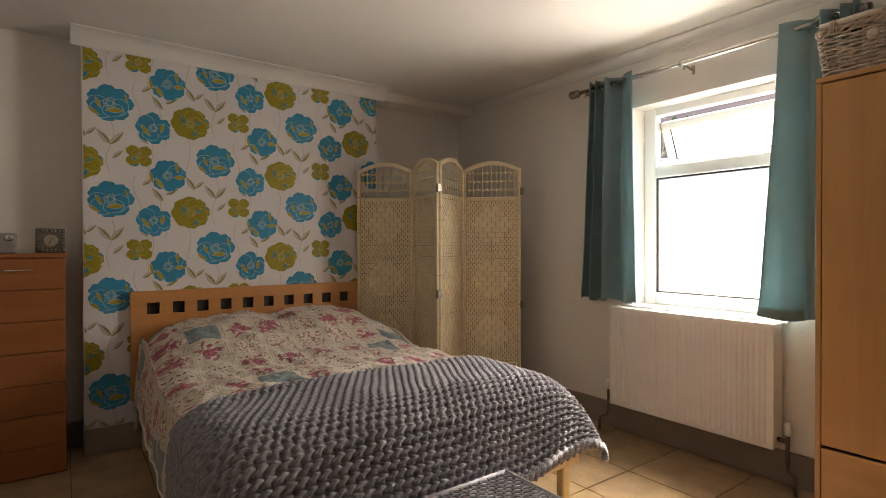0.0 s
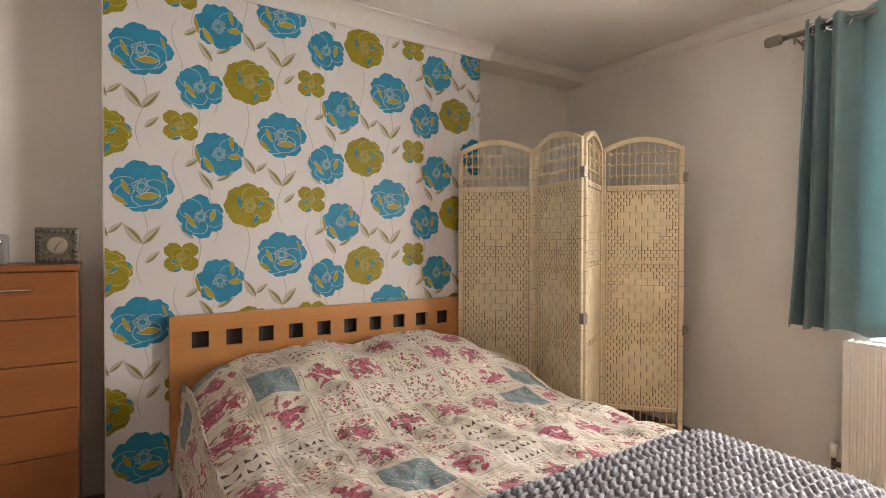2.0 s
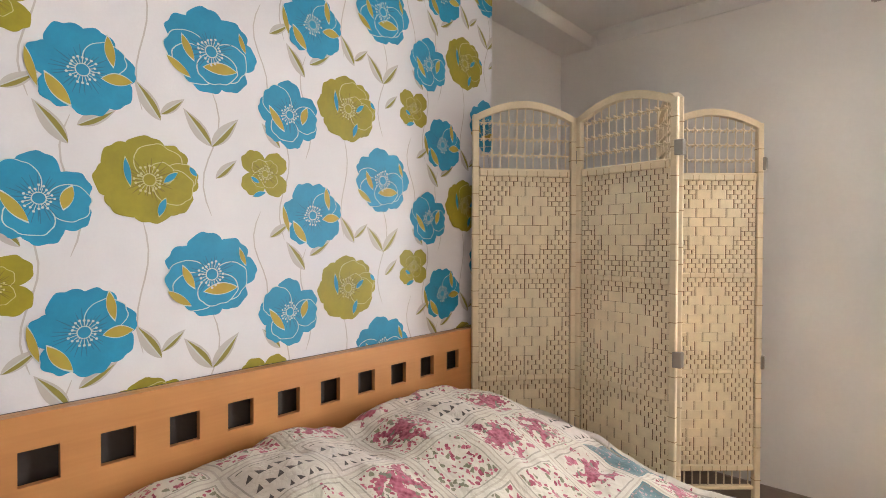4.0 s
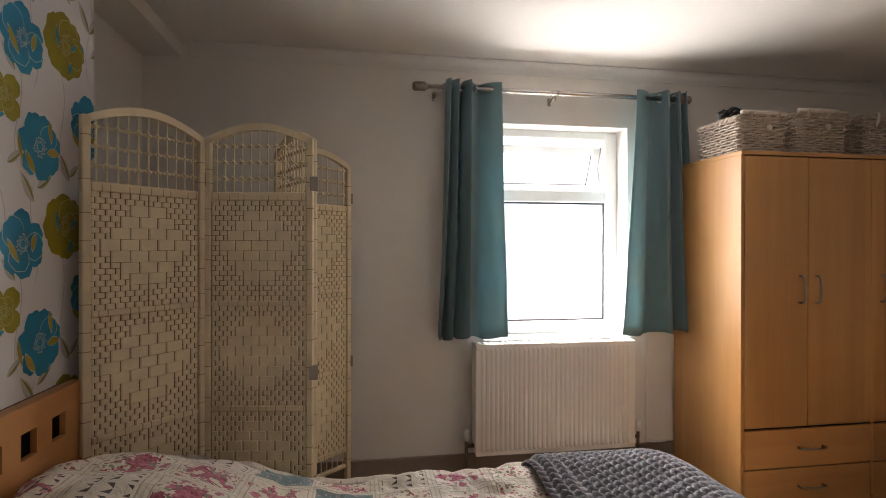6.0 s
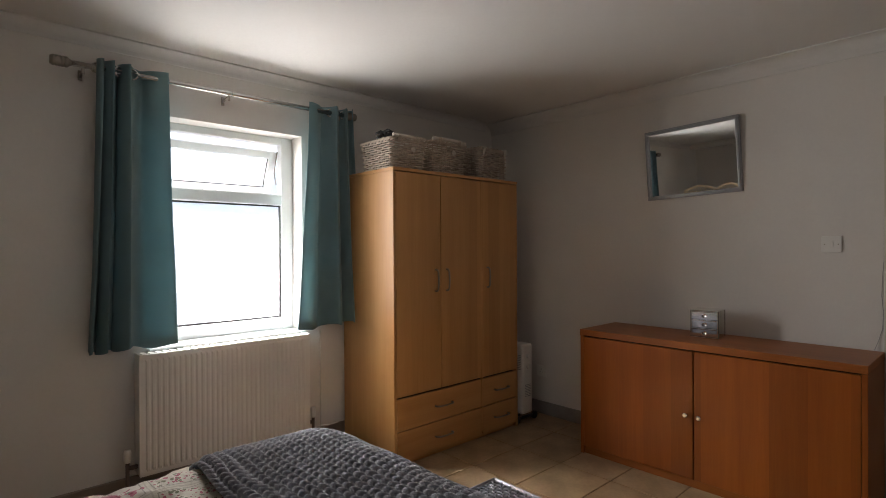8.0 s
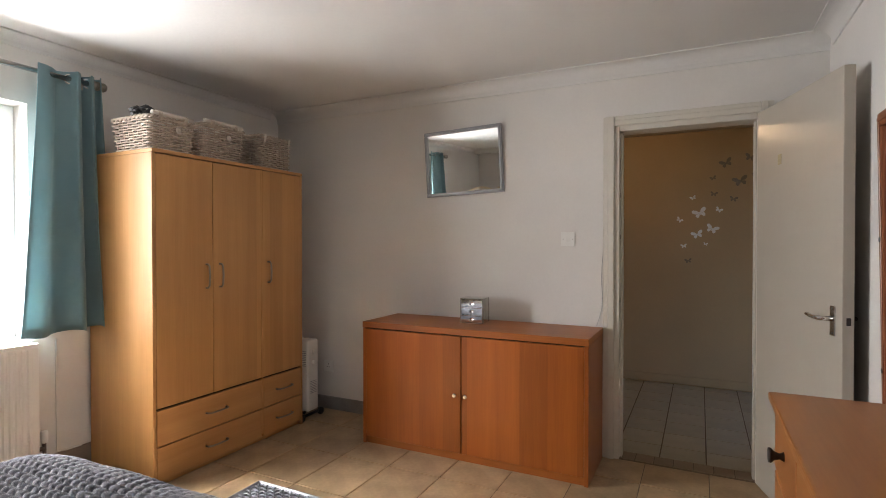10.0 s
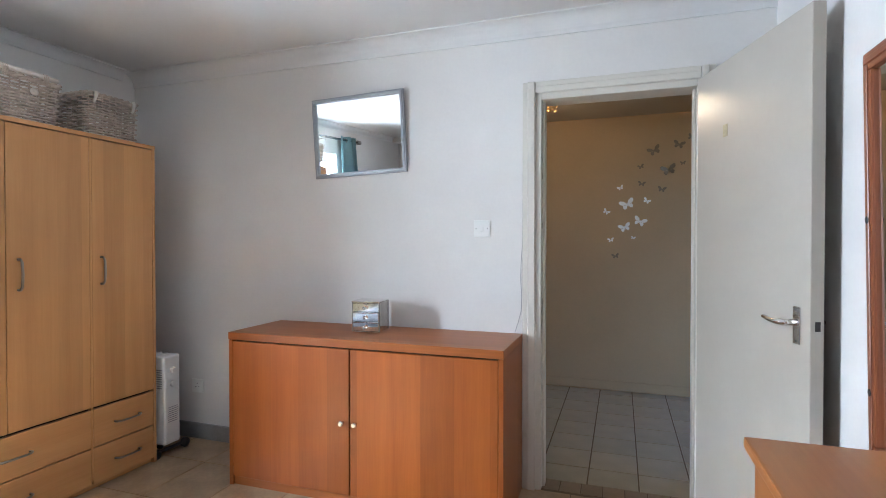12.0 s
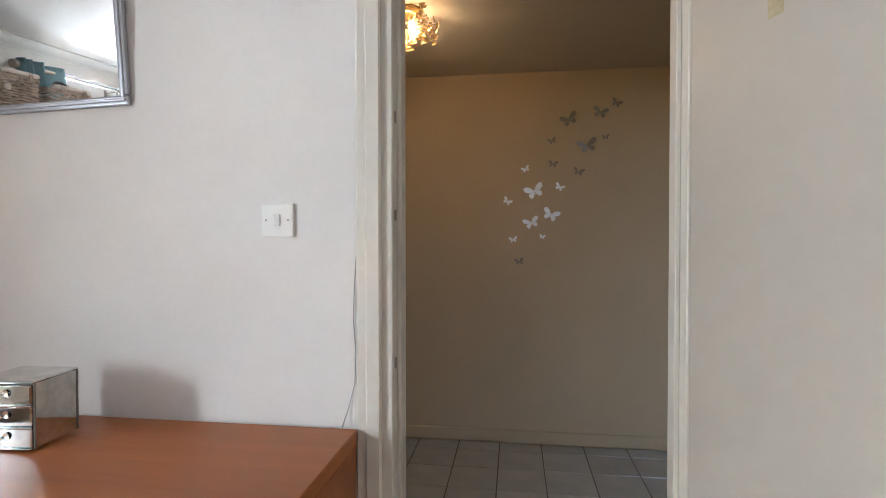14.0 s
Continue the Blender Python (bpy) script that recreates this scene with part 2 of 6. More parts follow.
SKIRT_GREY = mat("grey_skirting_tile", (0.30, 0.29, 0.28), 0.35, var=0.25, scale=7, bump=0.06)
TILE = mat("sandy_floor_tile", (0.44, 0.305, 0.175), 0.36, var=0.28, scale=6, bump=0.08, bscale=50, piece=0.09)
GROUT = mat("floor_grout", (0.19, 0.145, 0.105), 0.9, var=0.2, scale=20)
HALL_TILE = mat("hall_floor_tile", (0.42, 0.37, 0.27), 0.30, var=0.14, scale=5, bump=0.05, piece=0.07)
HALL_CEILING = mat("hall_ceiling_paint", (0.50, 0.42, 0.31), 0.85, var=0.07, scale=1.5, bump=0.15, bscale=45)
HALL_PAINT = mat("hall_wall_paint", (0.43, 0.295, 0.160), 0.8, var=0.08, scale=1.5, bump=0.08, bscale=60)
PAPER = mat("wallpaper_ground", (0.66, 0.635, 0.64), 0.6, var=0.05, scale=2, bump=0.05, bscale=200)
BEECH_V = wood("beech_veneer_upright", (0.54, 0.285, 0.105), (0.45, 0.222, 0.074), "z", 0.40, band=0.115)
BEECH_H = wood("beech_veneer_level", (0.54, 0.285, 0.105), (0.45, 0.222, 0.074), "y", 0.40)
BEECH_X = wood("beech_headboard", (0.53, 0.245, 0.085), (0.44, 0.19, 0.062), "x", 0.35)
CHERRY_V = wood("cherry_veneer_upright", (0.37, 0.102, 0.013), (0.27, 0.067, 0.008), "z", 0.36, band=0.16, step=0.17)
CHERRY_X = wood("cherry_veneer_level", (0.36, 0.112, 0.018), (0.27, 0.076, 0.011), "x", 0.40)
PINE_Y = wood("stained_pine_level", (0.33, 0.13, 0.036), (0.25, 0.088, 0.022), "y", 0.32)
PINE_DARK = wood("reddish_pine_frame", (0.26, 0.085, 0.030), (0.17, 0.05, 0.018), "z", 0.35)
PINE_Z = wood("stained_pine_upright", (0.42, 0.18, 0.065), (0.26, 0.09, 0.03), "z", 0.35)
ORANGE_X = wood("orange_beech_drawer", (0.32, 0.115, 0.036), (0.25, 0.083, 0.025), "x", 0.36)
PALE_WOOD = wood("pale_bed_rail", (0.60, 0.45, 0.26), (0.50, 0.36, 0.20), "x", 0.45)
DARK = mat("dark_gap", (0.02, 0.018, 0.016), 0.8, bump=0)
CHROME = mat("chrome", (0.72, 0.71, 0.69), 0.18, 1.0, var=0.03, bump=0)
NICKEL = mat("brushed_nickel", (0.33, 0.30, 0.26), 0.35, 1.0, var=0.06, bump=0.03)
BLACK = mat("black_plastic", (0.02, 0.02, 0.021), 0.4, bump=0.02)
IRON = mat("dark_iron_knob", (0.035, 0.028, 0.025), 0.5, 0.5, bump=0.06)
WHITE_PLASTIC = mat("white_plastic", (0.78, 0.77, 0.73), 0.35, var=0.03, bump=0.01)
COPPER = mat("painted_pipe", (0.16, 0.11, 0.085), 0.5, 0.3, var=0.2, scale=20)
TEAL = cloth("teal_curtain_cloth", (0.215, 0.345, 0.370), 0.30)
KNIT = mat("grey_chunky_yarn", (0.275, 0.275, 0.315), 0.95, var=0.35, scale=45, bump=1.0, bscale=240, sheen=0.35)
RAFFIA = mat("cream_woven_raffia", (0.80, 0.68, 0.47), 0.6, var=0.12, scale=14, bump=0.35, bscale=180)
RAFFIA_FRAME = mat("cream_screen_frame", (0.77, 0.645, 0.44), 0.55, var=0.12, scale=10, bump=0.3, bscale=120)
RAFFIA_TWIST = mat("brown_raffia_twist", (0.42, 0.29, 0.16), 0.8, var=0.2, scale=14)
# dark brown of the warps, also painted in for shade between the strips
RAFFIA_WARP_SHADE = mat("brown_warp_and_gap_shade", (0.21, 0.135, 0.07), 0.8, var=0.2, scale=14)
WICKER = mat("whitewashed_wicker", (0.58, 0.48, 0.39), 0.7, var=0.25, scale=25, bump=0.4, bscale=160)
NAVY = mat("navy_box_lining", (0.03, 0.03, 0.045), 0.8, var=0.2, scale=20)
PALE_WICKER = mat("white_painted_strand", (0.36, 0.36, 0.40), 0.5, var=0.35, scale=25, bump=0.4, bscale=160)
ROPE = mat("white_cord", (0.66, 0.60, 0.53), 0.9, var=0.12, scale=40, bump=0.4)
FROSTED = glass("frosted_glass", (0.97, 0.98, 0.98), 0.8)
CRYSTAL = glass("crystal_knob")
MIRROR = mirror("silvered_glass")
ANTIQUE = mat("antiqued_mirror_glass", (0.86, 0.87, 0.83), 0.06, 1.0, var=0.22, scale=26, bump=0.02)
SILVER = mat("silver_frame", (0.36, 0.36, 0.37), 0.35, 0.75, var=0.10, bump=0.05)
PEWTER = mat("pewter_ornament", (0.22, 0.20, 0.17), 0.4, 0.7, var=0.35, scale=60, bump=0.6, bscale=140)
RADIO_GREY = mat("grey_radio_casing", (0.30, 0.29, 0.29), 0.4, var=0.05, bump=0.03)
DIAL = mat("clock_dial", (0.36, 0.32, 0.25), 0.6, var=0.1)
MATTRESS = mat("white_mattress_cloth", (0.70, 0.66, 0.60), 0.9, var=0.06)
QUILT = quilt_print("patchwork_cotton_print")
P_BLUE = mat("print_blue", (0.004, 0.250, 0.425), 0.55, var=0.14, scale=16, bump=0.03)
P_GREEN = mat("print_olive", (0.300, 0.250, 0.002), 0.55, var=0.16, scale=16, bump=0.03)
P_OCHRE = mat("print_ochre", (0.40, 0.30, 0.030), 0.55, var=0.12, scale=20, bump=0.03)
P_PALE = mat("print_pale_line", (0.52, 0.56, 0.52), 0.45, var=0.06, bump=0.02)
P_LEAF_GREEN = mat("print_leaf_green", (0.25, 0.215, 0.03), 0.55, var=0.12, scale=20, bump=0.03)
P_RIM = mat("print_ochre_rim", (0.50, 0.45, 0.20), 0.5, var=0.06, bump=0.02)
P_OLIVE_DARK = mat("print_olive_dark", (0.20, 0.15, 0.006), 0.55, var=0.1, scale=20, bump=0.02)
P_LEAF = mat("print_grey_leaf", (0.47, 0.43, 0.39), 0.5, var=0.08, scale=20, bump=0.02)
P_SHADE = mat("print_blue_dark", (0.012, 0.16, 0.27), 0.55, var=0.1, scale=20, bump=0.02)
# one foil in two colours: its dark and bright reflections put into the base
SHADED_FOIL = mat("shaded_butterfly_foil", (0.20, 0.155, 0.105), 0.45, 0.3, var=0.1, bump=0.02)
FOIL = mat("silver_butterfly_foil", (0.80, 0.79, 0.77), 0.45, 0.2, var=0.05, bump=0.02)
GOLD = mat("gold_leaf_metal", (0.75, 0.52, 0.22), 0.3, 1.0, var=0.1, bump=0.05)
BULB = glow("warm_bulb", (1.0, 0.72, 0.38), 6.0)
YARD = mat("yard_paving", (0.42, 0.41, 0.385), 0.85, var=0.2, scale=0.8)
RENDER_WALL = mat("white_render", (0.88, 0.88, 0.87), 0.85, var=0.1, scale=1)
BRICK = mat("red_brick", (0.36, 0.16, 0.10), 0.85, var=0.25, scale=5)
SLATE = mat("plum_roof_slate", (0.085, 0.050, 0.065), 0.8, var=0.2, scale=6)
LEAF = mat("shrub_leaf", (0.05, 0.085, 0.018), 0.6, var=0.35, scale=9)
BARK = mat("shrub_bark", (0.12, 0.09, 0.06), 0.9, var=0.2)

# ---- building blocks ----


def box(bm, x0, x1, y0, y1, z0, z1, bev=0.0, mi=0, seg=1):
    vs = [bm.verts.new((x, y, z)) for z in (z0, z1) for y in (y0, y1) for x in (x0, x1)]
    fs = [bm.faces.new([vs[i] for i in q]) for q in ((0, 2, 3, 1), (4, 5, 7, 6), (0, 1, 5, 4), (2, 6, 7, 3), (0, 4, 6, 2), (1, 3, 7, 5))]
    for f_ in fs:
        f_.material_index = mi
    if bev:
        es = list({e for f_ in fs for e in f_.edges})
        r = bmesh.ops.bevel(bm, geom=es, offset=bev, segments=seg, affect="EDGES", profile=0.6)
        for f_ in r["faces"]:
            f_.material_index = mi
    return bm


def tube(bm, pts, r, n=8, mi=0, caps=True, taper=None):
    """A round bar along points; taper: one radius for each point."""
    pts = [Vector(p) for p in pts]
    rings = []
    for i, p in enumerate(pts):
        d = (pts[min(i + 1, len(pts) - 1)] - pts[max(i - 1, 0)]).normalized()
        a = d.orthogonal().normalized() if abs(d.z) > 0.9 else Vector((0, 0, 1)).cross(d).normalized()
        if i and rings:
            a = (pa - d * pa.dot(d)).normalized()
        pa = a
        b = d.cross(a)
        rr = taper[i] if taper else r
        rings.append([bm.verts.new(p + (a * math.cos(k * 2 * math.pi / n) + b * math.sin(k * 2 * math.pi / n)) * rr) for k in range(n)])
    for i in range(len(rings) - 1):
        for k in range(n):
            f_ = bm.faces.new((rings[i][k], rings[i][(k + 1) % n], rings[i + 1][(k + 1) % n], rings[i + 1][k]))
            f_.smooth, f_.material_index = True, mi
    if caps:
        bm.faces.new(rings[0][::-1]).material_index = mi
        bm.faces.new(rings[-1]).material_index = mi
    return bm


def lathe(bm, prof, n=16, m=None, mi=0):
    """A turned shape from (radius, height) points."""
    m = m or Matrix()
    rings = [[bm.verts.new(m @ Vector((r * math.cos(k * 2 * math.pi / n), r * math.sin(k * 2 * math.pi / n), z))) for k in range(n)] for r, z in prof]
    for i in range(len(rings) - 1):
        for k in range(n):
            f_ = bm.faces.new((rings[i][k], rings[i][(k + 1) % n], rings[i + 1][(k + 1) % n], rings[i + 1][k]))
            f_.smooth, f_.material_index = True, mi
    bm.faces.new(rings[0][::-1]).material_index = mi
    bm.faces.new(rings[-1]).material_index = mi
    return bm


def sheet(bm, nu, nv, fn, smooth=True, mi=0, uv=None):
    g = [[bm.verts.new(fn(i / nu, j / nv)) for i in range(nu + 1)] for j in range(nv + 1)]
    lay = bm.loops.layers.uv.verify() if uv else None
    for j in range(nv):
        for i in range(nu):
            f_ = bm.faces.new((g[j][i], g[j][i + 1], g[j + 1][i + 1], g[j + 1][i]))
            f_.smooth, f_.material_index = smooth, mi
            if uv:
                for lp, (a, b) in zip(f_.loops, ((i, j), (i + 1, j), (i + 1, j + 1), (i, j + 1))):
                    lp[lay].uv = uv(a / nu, b / nv)
    return bm


def mesh_of(bm, *mats):
    me = bpy.data.meshes.new("mesh")
    bm.normal_update()
    bm.to_mesh(me)
    bm.free()
    for m in mats:
        me.materials.append(m)
    return me


def part(name, bm, material, parent, label="", at=None):
    mats = material if isinstance(material, (list, tuple)) else [material]
    ob = new(name, bm if isinstance(bm, bpy.types.Mesh) else mesh_of(bm, *mats))
    ob.parent = parent
    if at is not None:
        ob.matrix_local = at if isinstance(at, Matrix) else Matrix.Translation(at)
    return tagged(ob, label)


def thing(name, m, label, category, group="", kind=""):
    ob = new(name)
    ob.empty_display_size = 0.1
    ob.matrix_world = m if isinstance(m, Matrix) else Matrix.Translation(m)
    return tagged(ob, label, category, group, kind)


def solid(name, bm, material, label, category, kind="", at=None):
    mats = material if isinstance(material, (list, tuple)) else [material]
    ob = new(name, mesh_of(bm, *mats))
    if at is not None:
        ob.matrix_world = at if isinstance(at, Matrix) else Matrix.Translation(at)
    return tagged(ob, label, category, "", kind)


def B():
    return bmesh.new()


# ---- plan ----
XW, XE, YS, YN, ZC = -0.80, 2.905, -0.82, 3.61, 2.355   # inner faces of the bedroom
BX0, BX1, BY = 0.130, 1.962, 3.400                       # chimney breast
WY0, WY1, WZ0, WZ1 = 0.962, 1.835, 0.788, 2.016           # window opening
DX0, DX1, DZ = -0.50, 0.240, 1.985                      # door opening
HX0, HX1, HY, HZ = -1.5, 0.600, -2.778, 2.292           # hall

# ---- structure ----
bm = B()
box(bm, XE, XE + 0.28, YS - 0.14, WY0, 0, 2.5)
box(bm, XE, XE + 0.28, WY1, YN + 0.2, 0, 2.5)
box(bm, XE, XE + 0.28, WY0, WY1, 0, WZ0)
box(bm, XE, XE + 0.28, WY0, WY1, WZ1, 2.5)
solid("wall_east", bm, PLASTER, "off-white painted plaster wall with a window opening", "wall", "structure")
bm = B()
box(bm, XW - 0.2, XE + 0.28, YN, YN + 0.2, 0, 2.5)
solid("wall_north", bm, PLASTER, "off-white painted plaster wall beside the chimney breast", "wall", "structure")
bm = B()
box(bm, BX0, BX1, BY, YN, 0, ZC)
solid("wall_chimney_breast", bm, PLASTER, "painted chimney breast behind the bed", "wall", "structure")
bm = B()
box(bm, XW - 0.2, XW, YS, YN, 0, 2.5)
solid("wall_west", bm, PLASTER, "off-white painted plaster wall", "wall", "structure")
bm = B()
box(bm, XW - 0.2, DX0 - 0.02, YS - 0.14, YS, 0, 2.5)
box(bm, DX1 + 0.02, XE, YS - 0.14, YS, 0, 2.5)
box(bm, DX0 - 0.02, DX1 + 0.02, YS - 0.14, YS, DZ + 0.02, 2.5)
solid("wall_south", bm, PLASTER, "off-white painted plaster wall with a doorway", "wall", "structure")
bm = B()
box(bm, XW - 0.2, XE + 0.28, YS - 0.14, YN + 0.2, ZC, ZC + 0.15)
solid("ceiling", bm, CEILING, "white painted lightly textured ceiling", "ceiling", "structure")
bm = B()
box(bm, BX1, XE, 3.42, YN, 2.287, ZC)
solid("wall_boxing", bm, PLASTER, "painted boxed-in beam in the alcove corner", "wall", "structure")
for nm, b_ in (("wall_hall_south", (HX0 - 0.1, HX1 + 0.1, HY - 0.12, HY)), ("wall_hall_east", (HX1, HX1 + 0.1, HY, YS - 0.14)), ("wall_hall_west", (HX0 - 0.1, HX0, HY, YS - 0.14))):
    bm = B()
    box(bm, *b_, 0, 2.5)
    solid(nm, bm, HALL_PAINT, "cream painted hall wall", "wall", "structure")
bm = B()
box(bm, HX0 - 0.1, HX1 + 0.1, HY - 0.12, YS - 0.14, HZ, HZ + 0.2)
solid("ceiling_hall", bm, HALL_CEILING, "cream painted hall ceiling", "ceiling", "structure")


def coving(name, p, q, inward, s=0.075, zc=ZC):
    """A concave plaster moulding from p to q; inward points into the room."""
    bm = B()
    p, q, w = Vector((*p, zc)), Vector((*q, zc)), Vector((*inward, 0))
    prof = [(0.0, -s - 0.012), (0.008, -s - 0.012), (0.010, -s)]
    prof += [(0.010 + (s - 0.004) * (1 - math.cos(a)), -s + (s - 0.008) * math.sin(a)) for a in [k * math.pi / 16 for k in range(1, 9)]]
    prof += [(s + 0.012, -0.008), (s + 0.012, 0.0)]
    prof = prof + [(0, 0)]
    a = [bm.verts.new(p + w * u + Vector((0, 0, v))) for u, v in prof]
    b = [bm.verts.new(q + w * u + Vector((0, 0, v))) for u, v in prof]
    for i in range(len(prof)):
        j = (i + 1) % len(prof)
        bm.faces.new((a[i], a[j], b[j], b[i]))
    bm.faces.new(a[::-1]), bm.faces.new(b)
    bmesh.ops.recalc_face_normals(bm, faces=bm.faces)
    return solid(name, bm, CEILING, "white plaster coving along the ceiling", "coving", "structure")


coving("trim_coving_breast", (BX0 - 0.05, BY), (BX1 + 0.07, BY), (0, -1))
coving("trim_coving_south", (XW, YS), (XE, YS), (0, 1))
coving("trim_coving_west", (XW, YS + 0.09), (XW, YN - 0.02), (1, 0))
coving("trim_coving_east", (XE, YS + 0.09), (XE, 3.39), (-1, 0), 0.05)

# skirtings
for nm, b_, m_ in (("baseboard_east", (XE - 0.016, XE, YS + 0.02, 3.55, 0, 0.16), SKIRT), ("baseboard_south_east", (0.31, XE - 0.02, YS, YS + 0.014, 0, 0.10), SKIRT_GREY),
                   ("baseboard_north_east", (BX1, XE - 0.02, YN - 0.016, YN, 0, 0.16), SKIRT), ("baseboard_breast", (BX0, BX1, BY - 0.016, BY, 0, 0.15), SKIRT),
                   ("baseboard_west", (XW, XW + 0.016, YS + 0.02, YN - 0.02, 0, 0.14), SKIRT), ("baseboard_north_west", (XW + 0.02, BX0, YN - 0.016, YN, 0, 0.15), SKIRT),
                   ("baseboard_hall", (HX0, HX1, HY, HY + 0.014, 0.008, 0.085), HALL_PAINT)):
    bm = B()
    box(bm, *b_, bev=0.004)
    solid(nm, bm, m_, "painted skirting board along the wall foot", "baseboard", "structure")

# door frame
door_frame = thing("door_frame", (0, YS, 0), "cream gloss painted door frame with moulded architrave", "door frame", kind="structure")
for x0, x1 in ((DX1 - 0.025, DX1 + 0.02), (DX0 - 0.02, DX0 + 0.012)):
    bm = B()
    box(bm, x0, x1, -0.14, 0.004, 0, DZ + 0.02, 0.003)
    part("jamb", bm, GLOSS_WHITE, door_frame)
bm = B()
box(bm, DX0 + 0.012, DX1 - 0.025, -0.14, 0.004, DZ - 0.028, DZ + 0.02, 0.003)
part("head", bm, GLOSS_WHITE, door_frame)
for x0, x1 in ((DX1 - 0.037, DX1 - 0.025), (DX0 + 0.012, DX0 + 0.024)):
    bm = B()
    box(bm, x0, x1, -0.10, -0.045, 0, DZ - 0.028, 0.002)
    part("door_stop", bm, GLOSS_WHITE, door_frame)


def architrave(x0, x1, z0, z1, upright):
    bm = B()
    if upright:
        box(bm, x0, x1, 0, 0.012, z0, z1, 0.003)
        box(bm, x0 + (0.0 if x0 > 0 else 0.025), x1 - (0.025 if x0 > 0 else 0.0), 0.012, 0.020, z0, z1, 0.004)
    else:
        box(bm, x0, x1, 0, 0.012, z0, z1, 0.003)
        box(bm, x0, x1, 0.012, 0.020, z0 + 0.0, z1 - 0.025, 0.004)
    part("architrave", bm, GLOSS_WHITE, door_frame)


architrave(DX1 + 0.004, 0.308, 0, 2.046, True)
architrave(-0.562, DX0 - 0.004, 0, 2.046, True)
architrave(DX0 - 0.003, DX1 + 0.003, DZ + 0.003, 2.046, False)
for z in (0.95, 1.33, 1.58):
    bm = B()
    box(bm, DX1 - 0.0275, DX1 - 0.0245, -0.03, -0.012, z - 0.014, z + 0.014, 0.001)
    part("strike_plate", bm, NICKEL, door_frame)

# open door
door = thing("door_1", pose(-0.487, -0.795, 0.008, 0, 0, 0) @ pose(0, 0, 0, 0, 0, 17.0), "cream painted flush door standing open against the wall", "door", kind="structure")
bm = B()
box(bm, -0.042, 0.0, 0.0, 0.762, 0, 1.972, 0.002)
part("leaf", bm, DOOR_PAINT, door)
bm = B()
box(bm, 0.0, 0.005, 0.684, 0.718, 0.915, 1.035, 0.002)
plate = part("handle_plate", bm, CHROME, door, "chrome backplate")
bm = B()
tube(bm, [(0.004, 0.701, 0.985), (0.045, 0.701, 0.985), (0.052, 0.693, 0.986), (0.053, 0.672, 0.985), (0.055, 0.640, 0.988), (0.056, 0.612, 0.993)], 0.009, 10, taper=[0.010, 0.010, 0.010, 0.009, 0.008, 0.007])
part("lever", bm, CHROME, plate)
for z in (0.926, 1.024):
    bm = B()
    lathe(bm, [(0.004, 0), (0.004, 0.0015)], 8, pose(0.005, 0.701, z, 0, 90, 0))
    part("screw", bm, NICKEL, plate)
bm = B()
box(bm, -0.030, -0.014, 0.762, 0.7632, 0.965, 0.995, 0.0)
part("latch", bm, IRON, door, "small dark latch in the edge")
bm = B()
box(bm, -0.058, -0.047, 0.66, 0.70, 0.96, 1.0, 0.002)
tube(bm, [(-0.042, 0.701, 0.985), (-0.078, 0.701, 0.985), (-0.080, 0.62, 0.99)], 0.009, 8)
part("back_handle", bm, CHROME, door)

bm = B()
box(bm, 0.0, 0.0006, 0.225, 0.262, 1.665, 1.715)
part("tape_mark", bm, mat("old_tape_stain", (0.50, 0.43, 0.26), 0.5, var=0.3, scale=30), door, "yellowed patch of old tape")

# window
win = thing("window_1", (XE + 0.13, 0, 0), "white upvc window with frosted panes, top light tilted open", "window", kind="structure")
FX0, FX1 = 0.0, 0.065
bm = B()
box(bm, FX0, FX1, WY0, WY0 + 0.075, WZ0, WZ1, 0.004)
box(bm, FX0, FX1, WY1 - 0.075, WY1, WZ0, WZ1, 0.004)
box(bm, FX0, FX1, WY0 + 0.075, WY1 - 0.075, WZ0, WZ0 + 0.085, 0.004)
box(bm, FX0, FX1, WY0 + 0.075, WY1 - 0.075, WZ1 - 0.045, WZ1, 0.004)
box(bm, FX0, FX1, WY0 + 0.075, WY1 - 0.075, 1.585, 1.655, 0.004)
wf = part("window_frame", bm, UPVC, win)
bm = B()
y0, y1, z0, z1 = WY0 + 0.075, WY1 - 0.075, WZ0 + 0.085, 1.585
for q in ((y0, y0 + 0.009, z0, z1), (y1 - 0.009, y1, z0, z1), (y0 + 0.009, y1 - 0.009, z0, z0 + 0.009), (y0 + 0.009, y1 - 0.009, z1 - 0.009, z1)):
    box(bm, 0.012, 0.03, *q)
part("gasket", bm, BLACK, win, "thin black rubber gasket")
bm = B()
box(bm, 0.022, 0.026, y0, y1, z0, z1)
part("pane", bm, FROSTED, win, "frosted lower pane").visible_shadow = False
# tilted top light
bm = B()
hh = 0.290
box(bm, 0.0, 0.05, y0 + 0.004, y0 + 0.05, -hh, 0, 0.003)
box(bm, 0.0, 0.05, y1 - 0.05, y1 - 0.004, -hh, 0, 0.003)
box(bm, 0.0, 0.05, y0 + 0.05, y1 - 0.05, -hh, -hh + 0.046, 0.003)
box(bm, 0.0, 0.05, y0 + 0.05, y1 - 0.05, -0.046, 0, 0.003)
sash = part("top_sash", bm, UPVC, win, "top light tilted outwards", at=pose(0.045, 0, WZ1 - 0.088, 0, -24, 0))
bm = B()
box(bm, 0.022, 0.026, y0 + 0.05, y1 - 0.05, -hh + 0.046, -0.046)
part("sash_pane", bm, FROSTED, sash).visible_shadow = False
bm = B()
